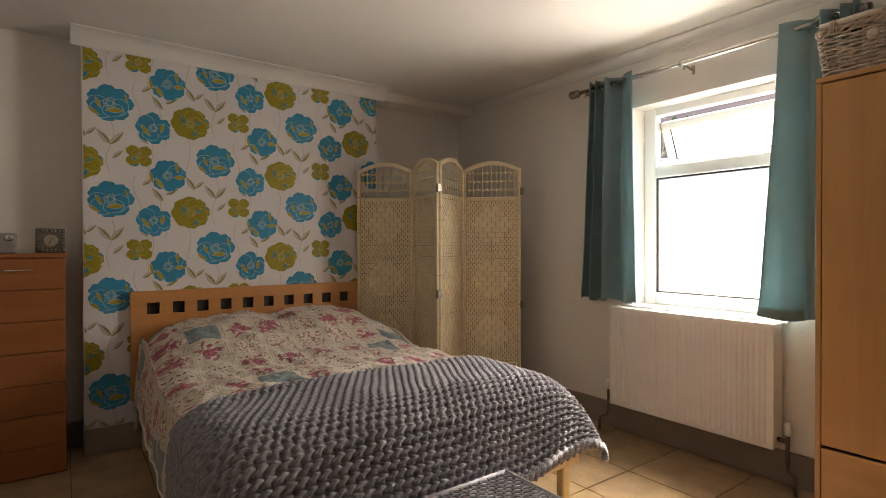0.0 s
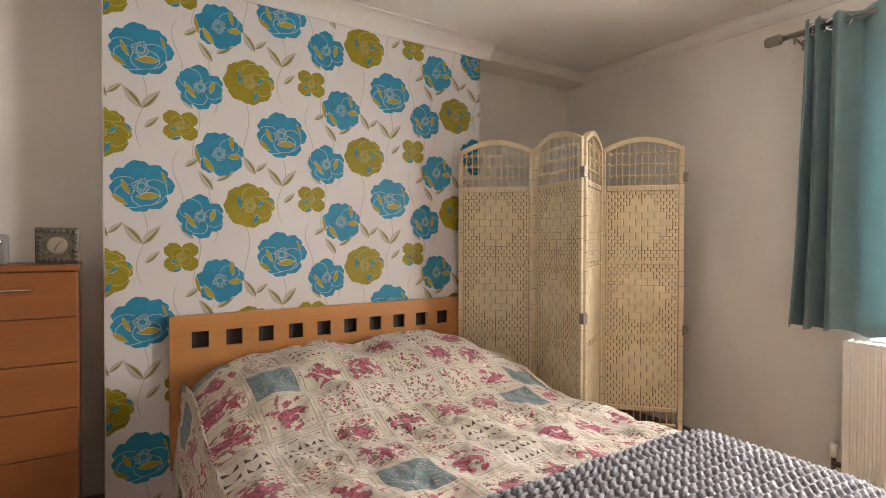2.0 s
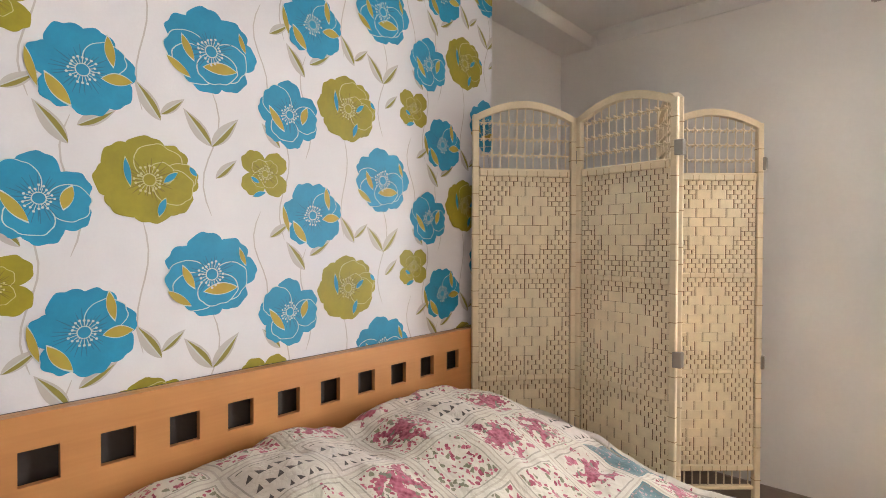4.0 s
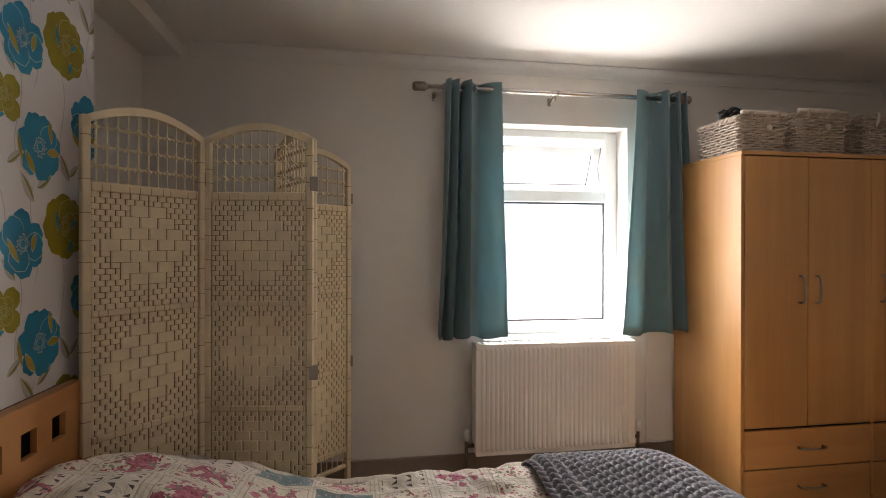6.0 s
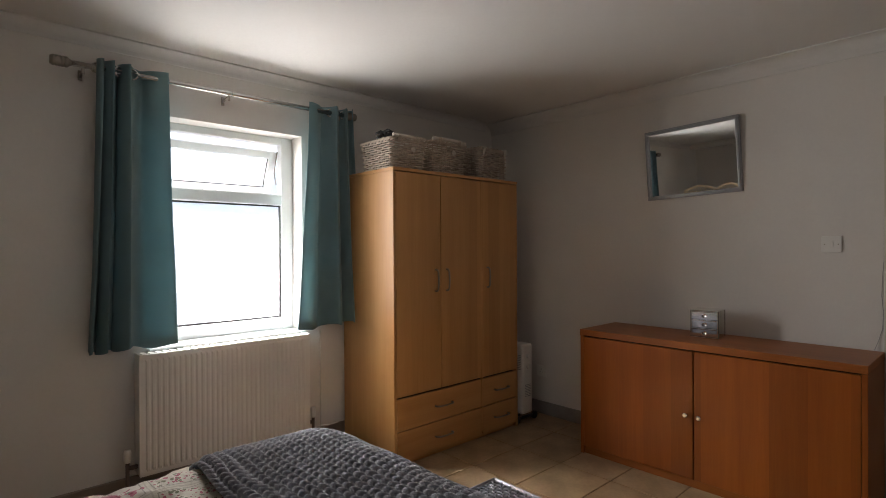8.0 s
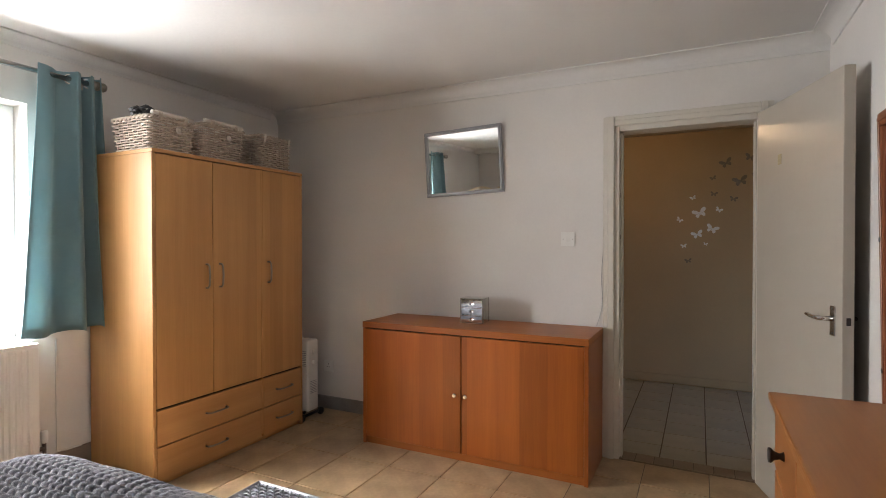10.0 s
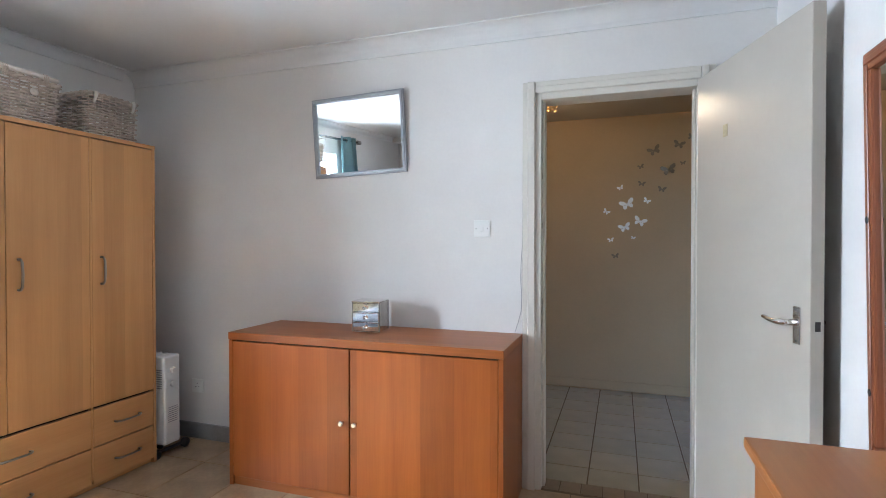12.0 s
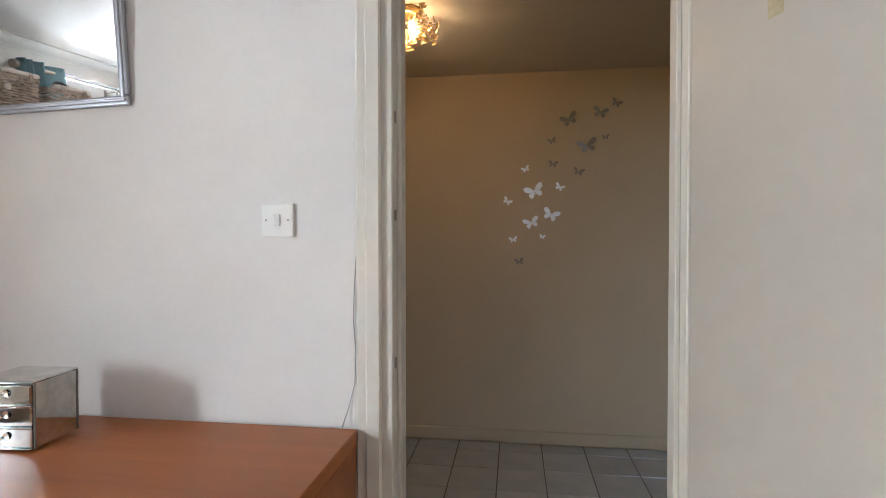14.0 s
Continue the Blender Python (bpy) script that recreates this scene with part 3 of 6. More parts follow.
for q in ((y0 + 0.05, y0 + 0.055, -hh + 0.046, -0.046), (y1 - 0.055, y1 - 0.05, -hh + 0.046, -0.046), (y0 + 0.05, y1 - 0.05, -hh + 0.046, -hh + 0.051), (y0 + 0.05, y1 - 0.05, -0.051, -0.046)):
    box(bm, 0.016, 0.03, *q)
part("sash_gasket", bm, BLACK, sash)
bm = B()
box(bm, -0.02, 0.0, 1.39, 1.47, -hh + 0.008, -hh + 0.036, 0.004)
part("sash_handle", bm, UPVC, sash)
for yy in (y0 + 0.012, y1 - 0.012):
    bm = B()
    tube(bm, [(0.03, yy, 1.93), (0.075, yy, 1.80), (0.05, yy, 1.72)], 0.004, 6)
    part("stay", bm, NICKEL, win)
bm = B()
box(bm, -0.175, 0.0, WY0 - 0.0, WY1 + 0.0, WZ0 - 0.0, WZ0 + 0.012, 0.003)
part("window_sill", bm, UPVC, win, "white window board")

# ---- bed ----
# near-black colour that stands for the deep shade inside the headboard's cut-outs
CUTOUT_SHADE = mat("cutout_shade_board", (0.045, 0.035, 0.03), 0.5, var=0.2, scale=8)


def bed():
    t = thing("bed", (0, 0, 0), "double bed with a beech headboard, made up", "bed")
    # headboard with a row of square holes
    bm = B()
    x0, x1, z0, z1, y0, y1 = 0.350, 1.805, 0.28, 0.905, 3.370, 3.386
    hz0, hz1, n = 0.769, 0.837, 10
    pitch, hw = 0.1341, 0.066
    first = 0.432
    xs = [x0] + [v for k in range(n) for v in (first + k * pitch, first + k * pitch + hw)] + [x1]
    zs = [z0, hz0, hz1, z1]
    g = [[bm.verts.new((x, y0, z)) for x in xs] for z in zs]
    for j in range(3):
        for i in range(len(xs) - 1):
            if not (j == 1 and i % 2 == 1):
                bm.faces.new((g[j][i], g[j][i + 1], g[j + 1][i + 1], g[j + 1][i]))
    back = bmesh.ops.extrude_face_region(bm, geom=bm.faces[:])["geom"]
    bmesh.ops.translate(bm, verts=[v for v in back if isinstance(v, bmesh.types.BMVert)], vec=(0, y1 - y0, 0))
    bmesh.ops.recalc_face_normals(bm, faces=bm.faces)
    part("headboard", bm, BEECH_X, t, "beech headboard with square cut-outs", at=(0, -0.016, 0))
    bm = B()
    box(bm, x0 + 0.002, x1 - 0.002, 3.386, 3.406, 0.887, z1, 0.002)
    box(bm, x0 + 0.002, x0 + 0.022, 3.386, 3.406, z0, 0.887)
    box(bm, x1 - 0.022, x1 - 0.002, 3.386, 3.406, z0, 0.887)
    part("headboard_edging", bm, BEECH_X, t, at=(0, -0.016, 0))
    # board added behind the holes; their shade is put into its colour
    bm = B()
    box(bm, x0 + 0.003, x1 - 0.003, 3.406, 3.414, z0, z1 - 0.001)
    part("cutout_shade_backing", bm, CUTOUT_SHADE, t, "near-black board added for the shade in the cut-outs", at=(0, -0.016, 0))
    for x in (0.40, 1.79):
        for y in (1.42, 3.28):
            bm = B()
            box(bm, x, x + 0.045, y, y + 0.045, 0, 0.30, 0.006)
            part("leg", bm, PALE_WOOD, t)
    for x in (0.385, 1.80):
        bm = B()
        box(bm, x, x + 0.025, 1.36, 3.37, 0.24, 0.36, 0.004)
        part("side_rail", bm, PALE_WOOD, t)
    bm = B()
    box(bm, 0.41, 1.80, 1.36, 1.385, 0.24, 0.36, 0.004)
    part("foot_rail", bm, PALE_WOOD, t)
    bm = B()
    box(bm, 0.42, 1.80, 1.39, 3.355, 0.32, 0.50, 0.05, seg=3)
    part("mattress", bm, MATTRESS, t)


bed()


def bed_top(x, y):
    """Height of the bedding over the bed."""
    head = 1 / (1 + math.exp(-(y - 2.82) / 0.10))
    px = max(0, 1 - ((x - 1.10) / 0.80) ** 4)
    pill = 0.190 * head * px * (1 - 0.28 * math.exp(-((x - 1.10) / 0.09) ** 2) * head) * (1 - max(0, (y - 3.22) / 0.2) ** 2)
    return 0.564 + 0.020 * math.exp(-((x - 1.05) / 0.5) ** 2) + pill


def drape(u, v, y0, y1, xa, xb, drop_l, drop_r, foot=None):
    """A cloth over the bed: u across from the one hem to the other, v along; returns place and normal distance base."""
    w = xb - xa
    total = drop_l + w + drop_r
    s = u * total
    y = y0 + (y1 - y0) * v
    r = 0.10
    if s < drop_l:
        k = drop_l - s
        x, z = xa - 0.03 - 0.02 * min(1, k / 0.2), bed_top(xa + 0.05, y) - 0.03 - k
    elif s > drop_l + w:
        k = s - drop_l - w
        x, z = xb + 0.03 + 0.02 * min(1, k / 0.2), bed_top(xb - 0.05, y) - 0.03 - k
    else:
        x = xa + (s - drop_l)
        z = bed_top(x, y)
        e = min(x - xa, xb - x)
        if e < r:
            q = 1 - e / r
            z -= 0.055 * q * q
            x += (-0.03 if x < (xa + xb) / 2 else 0.03) * q ** 2
    return Vector((x, y, z)), s, total


def duvet():
    bm = B()

    def fn(u, v):
        p, s, tot = drape(u, v, 1.40, 3.37, 0.42, 1.80, 0.40, 0.26)
        n1 = noise.noise(Vector((p.x * 4.2, p.y * 4.2, 3.0 + p.z * 3)))
        n2 = noise.noise(Vector((p.x * 11 + p.y * 4, p.y * 8, p.z * 9)))
        n3 = noise.noise(Vector((p.x * 26, p.y * 19, p.z * 22)))
        rest = min(1.0, max(0.12, (p.y - 1.88) / 0.12))
        n1, n2, n3 = n1 * rest, n2 * rest, n3 * rest
        p += Vector((0.018 * n2 * (1 if p.z < 0.52 else 0.2), 0, 0.026 * n1 + 0.019 * n2 + 0.007 * n3))
        if v < 0.04:
            p.z -= 0.05 * (1 - v / 0.04)
        if v > 0.965:
            p.z -= 0.10 * (v - 0.965) / 0.035
        if p.z < 0.06:
            p.z = 0.06
        return p

    sheet(bm, 190, 190, fn, uv=lambda u, v: (u * 2.04, v * 1.97))
    th = thing("duvet", (0, 0, 0), "cream patchwork-print floral duvet over the bed", "duvet")
    ob = part("cover", bm, QUILT, th)
    bm = B()
    tube(bm, [fn(0.0, k / 60) for k in range(61)], 0.007, 6)
    part("hem_piping", bm, MATTRESS, th, "stitched cream hem")
    md = ob.modifiers.new("thick", "SOLIDIFY")
    md.thickness, md.offset = 0.012, -1


duvet()


def knit_blanket():
    """Rows of plaited yarn as a relief on the draped blanket."""
    bm = B()
    xa, xb, ya, yb = 0.36, 1.850, 1.405, 1.955
    dl, dr, df = 0.34, 0.14, 0.280

    def base(u, v):
        tot = dl + (xb - xa) + dr
        s = u * tot
        L = df + (yb - ya)
        k = v * L
        yy = ya + max(0, k - df)
        x = xa + s - dl
        z = bed_top(min(max(x, 0.42), 1.80), max(yy, 1.45)) + 0.035
        cx = (x - 1.1) / 0.76
        z -= 0.022 * max(0, abs(cx) - 0.62) ** 2 / 0.145
        er = min(xb - x, x - xa)
        z -= 0.050 * (1 - min(1, max(0, er) / 0.14)) ** 2
        y = yy
        side = foot = 0.0
        if s < dl:
            side = dl - s
            x = xa - 0.015 * min(1, (dl - s) / 0.1)
        if s > tot - dr:
            side = s - tot + dr
            x = xb + 0.012 * min(1, (s - tot + dr) / 0.1)
        if k < df:
            q = df - k
            foot = q * 0.90 * (1 - 0.38 * min(1, max(0, (x - 1.40) / 0.42)))
            y = ya - 0.135 * (q / df) ** 0.8
        z -= max(side, foot) + 0.08 * min(side, foot)
        e = yy - ya
        if e < 0.16 and k >= df:
            z -= 0.050 * (1 - e / 0.16) ** 2
        elif k < df:
            z -= 0.050
        far = (yb - yy)
        if far < 0.04 and k >= df:
            z -= 0.02 * (1 - far / 0.04)
        z += 0.014 * noise.noise(Vector((x * 4, yy * 4, 7)))
        y += 0.035 * noise.noise(Vector((x * 2.3, 4.2, 1))) * (1 if v > 0.9 else 0.2)
        if z < 0.1:
            z = 0.1
        return Vector((x, y, z))

    nu, nv, st = 620, 280, 0.035
    tot, L = dl + (xb - xa) + dr, df + (yb - ya)
    P = [[base(i / nu, j / nv) for i in range(nu + 1)] for j in range(nv + 1)]
    g = []
    for j in range(nv + 1):
        row = []
        for i in range(nu + 1):
            a = P[j][min(i + 2, nu)] - P[j][max(i - 2, 0)]
            b = P[min(j + 2, nv)][i] - P[max(j - 2, 0)][i]
            n = a.cross(b)
            n = n.normalized() if n.length > 1e-9 else Vector((0, 0, 1))
            s, k = i / nu * tot, j / nv * L
            s2 = s + 0.006 * noise.noise(Vector((s * 9, k * 9, 2)))
            k2 = k + 0.006 * noise.noise(Vector((s * 8, k * 8, 5)))
            # each stitch: two slanted lobes, rows running across the bed
            r = k2 / 0.031
            fr = r - math.floor(r)
            c = s2 / st + (0.5 if int(math.floor(r)) % 2 else 0.0)
            c += 0.30 * math.sin(2 * math.pi * fr)
            fc = c - math.floor(c)
            h = math.sqrt(max(0.0, 1 - (2 * fc - 1) ** 2)) * (0.35 + 0.65 * math.sqrt(max(0.0, math.sin(math.pi * fr))))
            row.append(bm.verts.new(P[j][i] + n * (0.025 * h - 0.008)))
        g.append(row)
    for j in range(nv):
        for i in range(nu):
            bm.faces.new((g[j][i], g[j][i + 1], g[j + 1][i + 1], g[j + 1][i])).smooth = True
    th = thing("knitted_blanket", (0, 0, 0), "chunky grey knitted blanket folded over the bed's foot", "blanket")
    part("knit", bm, KNIT, th)
    # plaited hem along the foot and the side
    bm = B()
    pts = [base(i / 120, 0.0) + Vector((0, -0.004, 0)) for i in range(14, 121)]
    for q in range(3):
        tube(bm, [p + Vector((0.010 * math.cos(i * 1.1 + q * 2.09), 0.016 * math.cos(i * 1.1 + q * 2.09), 0.015 * math.sin(2 * (i * 1.1 + q * 2.09)))) for i, p in enumerate(pts)], 0.014, 7)
    part("plaited_hem", bm, KNIT, th)


knit_blanket()

# ---- folding screen ----


def screen_panel(parent, p, q, flip):
    """One hinged panel from p to q (plan points)."""
    p, q = Vector((*p, 0)), Vector((*q, 0))
    d = q - p
    W = d.length
    ang = math.degrees(math.atan2(d.y, d.x))
    fr = B()
    t = 0.013
    H = 1.712
    box(fr, 0.002, 0.026, -t, t, 0, H, 0.003)
    box(fr, W - 0.026, W - 0.002, -t, t, 0, H, 0.003)
    for z0, z1 in ((1.482, 1.512), (1.092, 1.112), (0.704, 0.724), (0.312, 0.336), (0.235, 0.25)):
        box(fr, 0.030, W - 0.030, -t * 0.9, t * 0.9, z0, z1, 0.003)
    # arched top rail
    n = 14
    rows = []
    for k in range(n + 1):
        u = k / n
        x = 0.004 + u * (W - 0.008)
        z = H - 0.006 + 0.062 * math.sin(math.pi * u) ** 0.9
        rows.append([fr.verts.new((x, y, z + dz)) for y, dz in ((-t, -0.026), (t, -0.026), (t, 0.0), (-t, 0.0))])
    for k in range(n):
        for a in range(4):
            fr.faces.new((rows[k][a], rows[k][(a + 1) % 4], rows[k + 1][(a + 1) % 4], rows[k + 1][a]))
    fr.faces.new(rows[0][::-1]), fr.faces.new(rows[-1])
    bmesh.ops.recalc_face_normals(fr, faces=fr.faces)
    m = Matrix.Translation(p) @ pose(0, 0, 0, 0, 0, ang)
    frame_ = part("panel_frame", fr, RAFFIA_FRAME, parent, at=m)
    # binding twists round the frame
    bm = B()
    rnd = random.Random(int(W * 9000) + flip)
    for x in (0.014, W - 0.014):
        for k in range(16):
            z = 0.2 + k * 0.095 + rnd.uniform(-0.03, 0.03)
            box(bm, x - 0.0125, x + 0.0125, -t - 0.0010, t + 0.0010, z, z + 0.0026)
    for z0 in (1.482, 1.092, 0.704, 0.312):
        for k in range(9):
            x = 0.03 + (W - 0.06) * (k + rnd.uniform(0.1, 0.9)) / 9
            box(bm, x, x + 0.002, -t * 0.9 - 0.001, t * 0.9 + 0.001, z0 - 0.001, z0 + 0.021)
    tagged(part("binding", bm, RAFFIA_TWIST, frame_, "twisted paper binding"), kind="stuff")
    # open lattice under the arch and at the foot
    bm = B()
    cols = 11
    for k in range(cols):
        x = 0.030 + (W - 0.06) * (k + 0.5) / cols
        zt = H - 0.03 + 0.062 * math.sin(math.pi * x / W) ** 0.9
        tube(bm, [(x, 0, 1.51), (x, 0, zt)], 0.0028, 5, caps=False)
        tube(bm, [(x, 0, 0.25), (x, 0, 0.315)], 0.0028, 5, caps=False)
    for z in (1.565, 1.625, 1.685):
        tube(bm, [(0.03, 0.003, z), (W - 0.03, 0.003, z)], 0.0025, 5, caps=False)
        for k in range(cols):
            x = 0.030 + (W - 0.06) * (k + 0.5) / cols
            tube(bm, [(x - 0.010, 0.004, z - 0.008), (x, 0.008, z + 0.004), (x + 0.010, 0.004, z - 0.006)], 0.004, 5)
            tube(bm, [(x - 0.008, -0.004, z + 0.007), (x + 0.008, -0.004, z - 0.007)], 0.0035, 5)
    tagged(part("lattice", bm, RAFFIA, frame_, "open lattice of thin knotted canes"), kind="stuff")
    # weave: strips pass over warps, wide blocks form a diamond in the middle of each field
    bm = B()
    inner0, inner1 = 0.026, W - 0.026
    wi = inner1 - inner0
    nb, pairs = 12, 10
    cw = wi / nb

    def strip(xa, xb_, za, zb, out):
        """A flat paper strip with softly rounded ends, seen from both sides."""
        xa, xb_ = max(xa, inner0 - 0.002), min(xb_, inner1 + 0.002)
        if xb_ - xa < 0.006:
            return
        e = min(0.004, (xb_ - xa) * 0.25)
        cols_ = ((xa, 0.45), (xa + e, 1.0), (xb_ - e, 1.0), (xb_, 0.45))
        rows_ = [[bm.verts.new((x, y, z)) for y, z in ((o * out, za), (o * out, zb), (-o * out, zb), (-o * out, za))] for x, o in cols_]
        for i in range(3):
            for a in range(4):
                bm.faces.new((rows_[i][a], rows_[i][(a + 1) % 4], rows_[i + 1][(a + 1) % 4], rows_[i + 1][a]))

    for z0, z1 in ((1.112, 1.482), (0.724, 1.092), (0.336, 0.704)):
        ph = (z1 - z0) / pairs
        for r in range(pairs):
            za = z0 + r * ph
            away = abs((r + 0.5) / pairs - 0.5) * 2
            half = (0, 0, 2, 3, 4, 5, 4, 3, 2, 0)[r]          # number of wide blocks in this row
            mid = wi / 2
            wide0, wide1 = mid - half * cw, mid + half * cw
            j = lambda: rnd.uniform(-0.0005, 0.0005)
            for c in range(half):
                strip(inner0 + wide0 + 2 * c * cw + 0.0013, inner0 + wide0 + 2 * (c + 1) * cw - 0.0013, za + 0.0005 + j(), za + ph - 0.0005 + j(), 0.0044)
            for sub in range(2):
                zb = za + sub * ph / 2
                shift = 0.0 if sub else 0.5
                for lo, hi in ((0.0, wide0), (wide1, wi)):
                    c = lo - shift * cw
                    while c < hi - 0.002:
                        a_, b_ = max(lo, c), min(hi, c + cw)
                        strip(inner0 + a_ + 0.0019, inner0 + b_ - 0.0019, zb + 0.0006 + j(), zb + ph / 2 - 0.0006 + j(), 0.0042)
                        c += cw
    for k in range(nb):
        x = inner0 + wi * (k + 0.5) / nb
        box(bm, x - 0.0025, x + 0.0025, -0.001, 0.001, 0.336, 1.482, mi=1)
    # sheet added through the weave, coloured dark as the shade in its gaps
    box(bm, inner0 - 0.001, inner1 + 0.001, -0.0006, 0.0006, 0.336, 1.482, mi=1)
    tagged(part("woven_field", bm, (RAFFIA, RAFFIA_WARP_SHADE), frame_, "woven flat paper strips in diamond blocks"), kind="stuff")
    return frame_


def folding_screen():
    t = thing("folding_screen", (0, 0, 0), "cream woven raffia folding screen, four arched panels", "screen")
    corners = [(1.776, 3.352), (2.092, 3.085), (2.032, 2.685), (2.378, 2.872), (2.663, 2.565)]
    for k in range(4):
        screen_panel(t, corners[k], corners[k + 1], k)
    for (x, y), zs in ((corners[1], (1.56, 0.53)), (corners[2], (1.545, 0.847)), (corners[4], (1.55, 0.75))):
        for z in zs:
            bm = B()
            box(bm, x - 0.0145, x + 0.0145, y - 0.0145, y + 0.0145, z - 0.026, z + 0.026, 0.002)
            part("hinge", bm, NICKEL, t, "small steel hinge")


folding_screen()

# ---- curtains and rod ----
RX, RZ = 2.806, 2.170


def curtain_rod():
    t = thing("curtain_rod", (RX, 0, RZ), "brushed metal curtain rod with grooved barrel finials", "curtain rod")
    bm = B()
    tube(bm, [(0, 0.695, 0), (0, 2.170, 0)], 0.0135, 12)
    part("rod", bm, CHROME, t)
    bm = B()
    tube(bm, [(0, 1.43, 0), (0, 1.47, 0)], 0.0165, 12)
    part("joint_sleeve", bm, CHROME, t)
    for y, s in ((0.695, -1), (2.170, 1)):
        bm = B()
        prof = [(0.013, -0.01), (0.019, 0.0)]
        for k in range(5):
            prof += [(0.025, 0.006 + k * 0.012), (0.025, 0.014 + k * 0.012), (0.0215, 0.0155 + k * 0.012)]
        prof += [(0.020, 0.07), (0.012, 0.072)]
        lathe(bm, prof, 16, Matrix.Translation((0, y, 0)) @ pose(0, 0, 0, -90 * s, 0, 0))
        part("finial", bm, NICKEL, t, "grooved barrel finial")
    for y in (0.75, 1.446, 2.115):
        bm = B()
        tube(bm, [(XE - RX, y, -0.03), (XE - RX - 0.03, y, -0.025), (0.0, y, -0.014)], 0.006, 8)
        box(bm, XE - RX - 0.006, XE - RX, y - 0.009, y + 0.009, -0.048, 0.0, 0.002)
        box(bm, -0.004, 0.004, y - 0.006, y + 0.006, -0.042, -0.010, 0.002)
        part("bracket", bm, NICKEL, t)


curtain_rod()


def curtain(y0, y1, b0, b1, folds, seed):
    """A hanging eyelet curtain from its window-side edge y0 to y1 at the rod, b0 to b1 at the hem: a flat fall by the window, then tight folds."""
    t = thing("curtain", (RX, 0, 0), "teal blue eyelet curtain hanging drawn aside", "curtain", "curtains at the window")
    zt, zb = 2.208, 0.822
    bm = B()

    def fn(u, v):
        z = zt + (zb - zt) * v
        k = v ** 1.3
        a, b = y0 + (b0 - y0) * k, y1 + (b1 - y1) * k
        w = u + 0.10 * math.sin(math.pi * u)
        ph = 2 * math.pi * folds * u ** 1.7
        amp = (0.046 + 0.020 * v) * (0.6 + 0.4 * min(1, u * 2.2))
        x = amp * math.sin(ph - 0.9) + 0.016 * noise.noise(Vector((u * 3.0, z * 1.1, seed))) * (0.2 + v)
        side = 0.016 * math.sin(2 * ph - 0.6) * u * (1 - 0.3 * v)
        y = a + (b - a) * w + math.copysign(1, b - a) * side + 0.010 * noise.noise(Vector((u * 4, z * 1.6, seed + 3))) * v
        z += 0.010 * noise.noise(Vector((u * 4, 0.5, seed))) * max(0, v - 0.8) * 5 - 0.012 * v * math.sin(ph)
        return Vector((x, y, z))

    sheet(bm, 130, 44, fn, uv=lambda u, v: (u, v))
    ob = part("cloth", bm, TEAL, t)
    md = ob.modifiers.new("thick", "SOLIDIFY")
    md.thickness = 0.003
    bm = B()
    sheet(bm, 130, 2, lambda u, v: fn(u, 0.965 + 0.035 * v) + Vector((0.0035, 0, 0)))
    sheet(bm, 130, 2, lambda u, v: fn(u, 0.965 + 0.035 * v) - Vector((0.0035, 0, 0)))
    part("hem", bm, TEAL, t)
    bm = B()
    sheet(bm, 2, 44, lambda u, v: fn(0.025 * u, v) - Vector((0.0035, 0, 0)))
    part("side_hem", bm, TEAL, t)
    for k in range(1, int(folds * 2)):
        u = ((k * math.pi + 0.9) / (2 * math.pi * folds)) ** (1 / 1.7)
        if not 0.02 < u < 0.98:
            continue
        c = fn(u, 0.03)
        bm = B()
        ring = [Vector((0.024 * math.cos(q * math.pi / 8), 0, 0.024 * math.sin(q * math.pi / 8))) for q in range(17)]
        tube(bm, [Vector((0, c.y, RZ)) + pose(0, 0, 0, 0, 0, 70 if k % 2 else -70) @ r for r in ring], 0.0045, 7, caps=False)
        part("eyelet", bm, CHROME, t, "chrome eyelet ring")


curtain(1.757, 2.060, 1.720, 2.110, 3.0, 3)
curtain(0.970, 0.662, 1.062, 0.590, 3.0, 8)

# ---- radiator ----


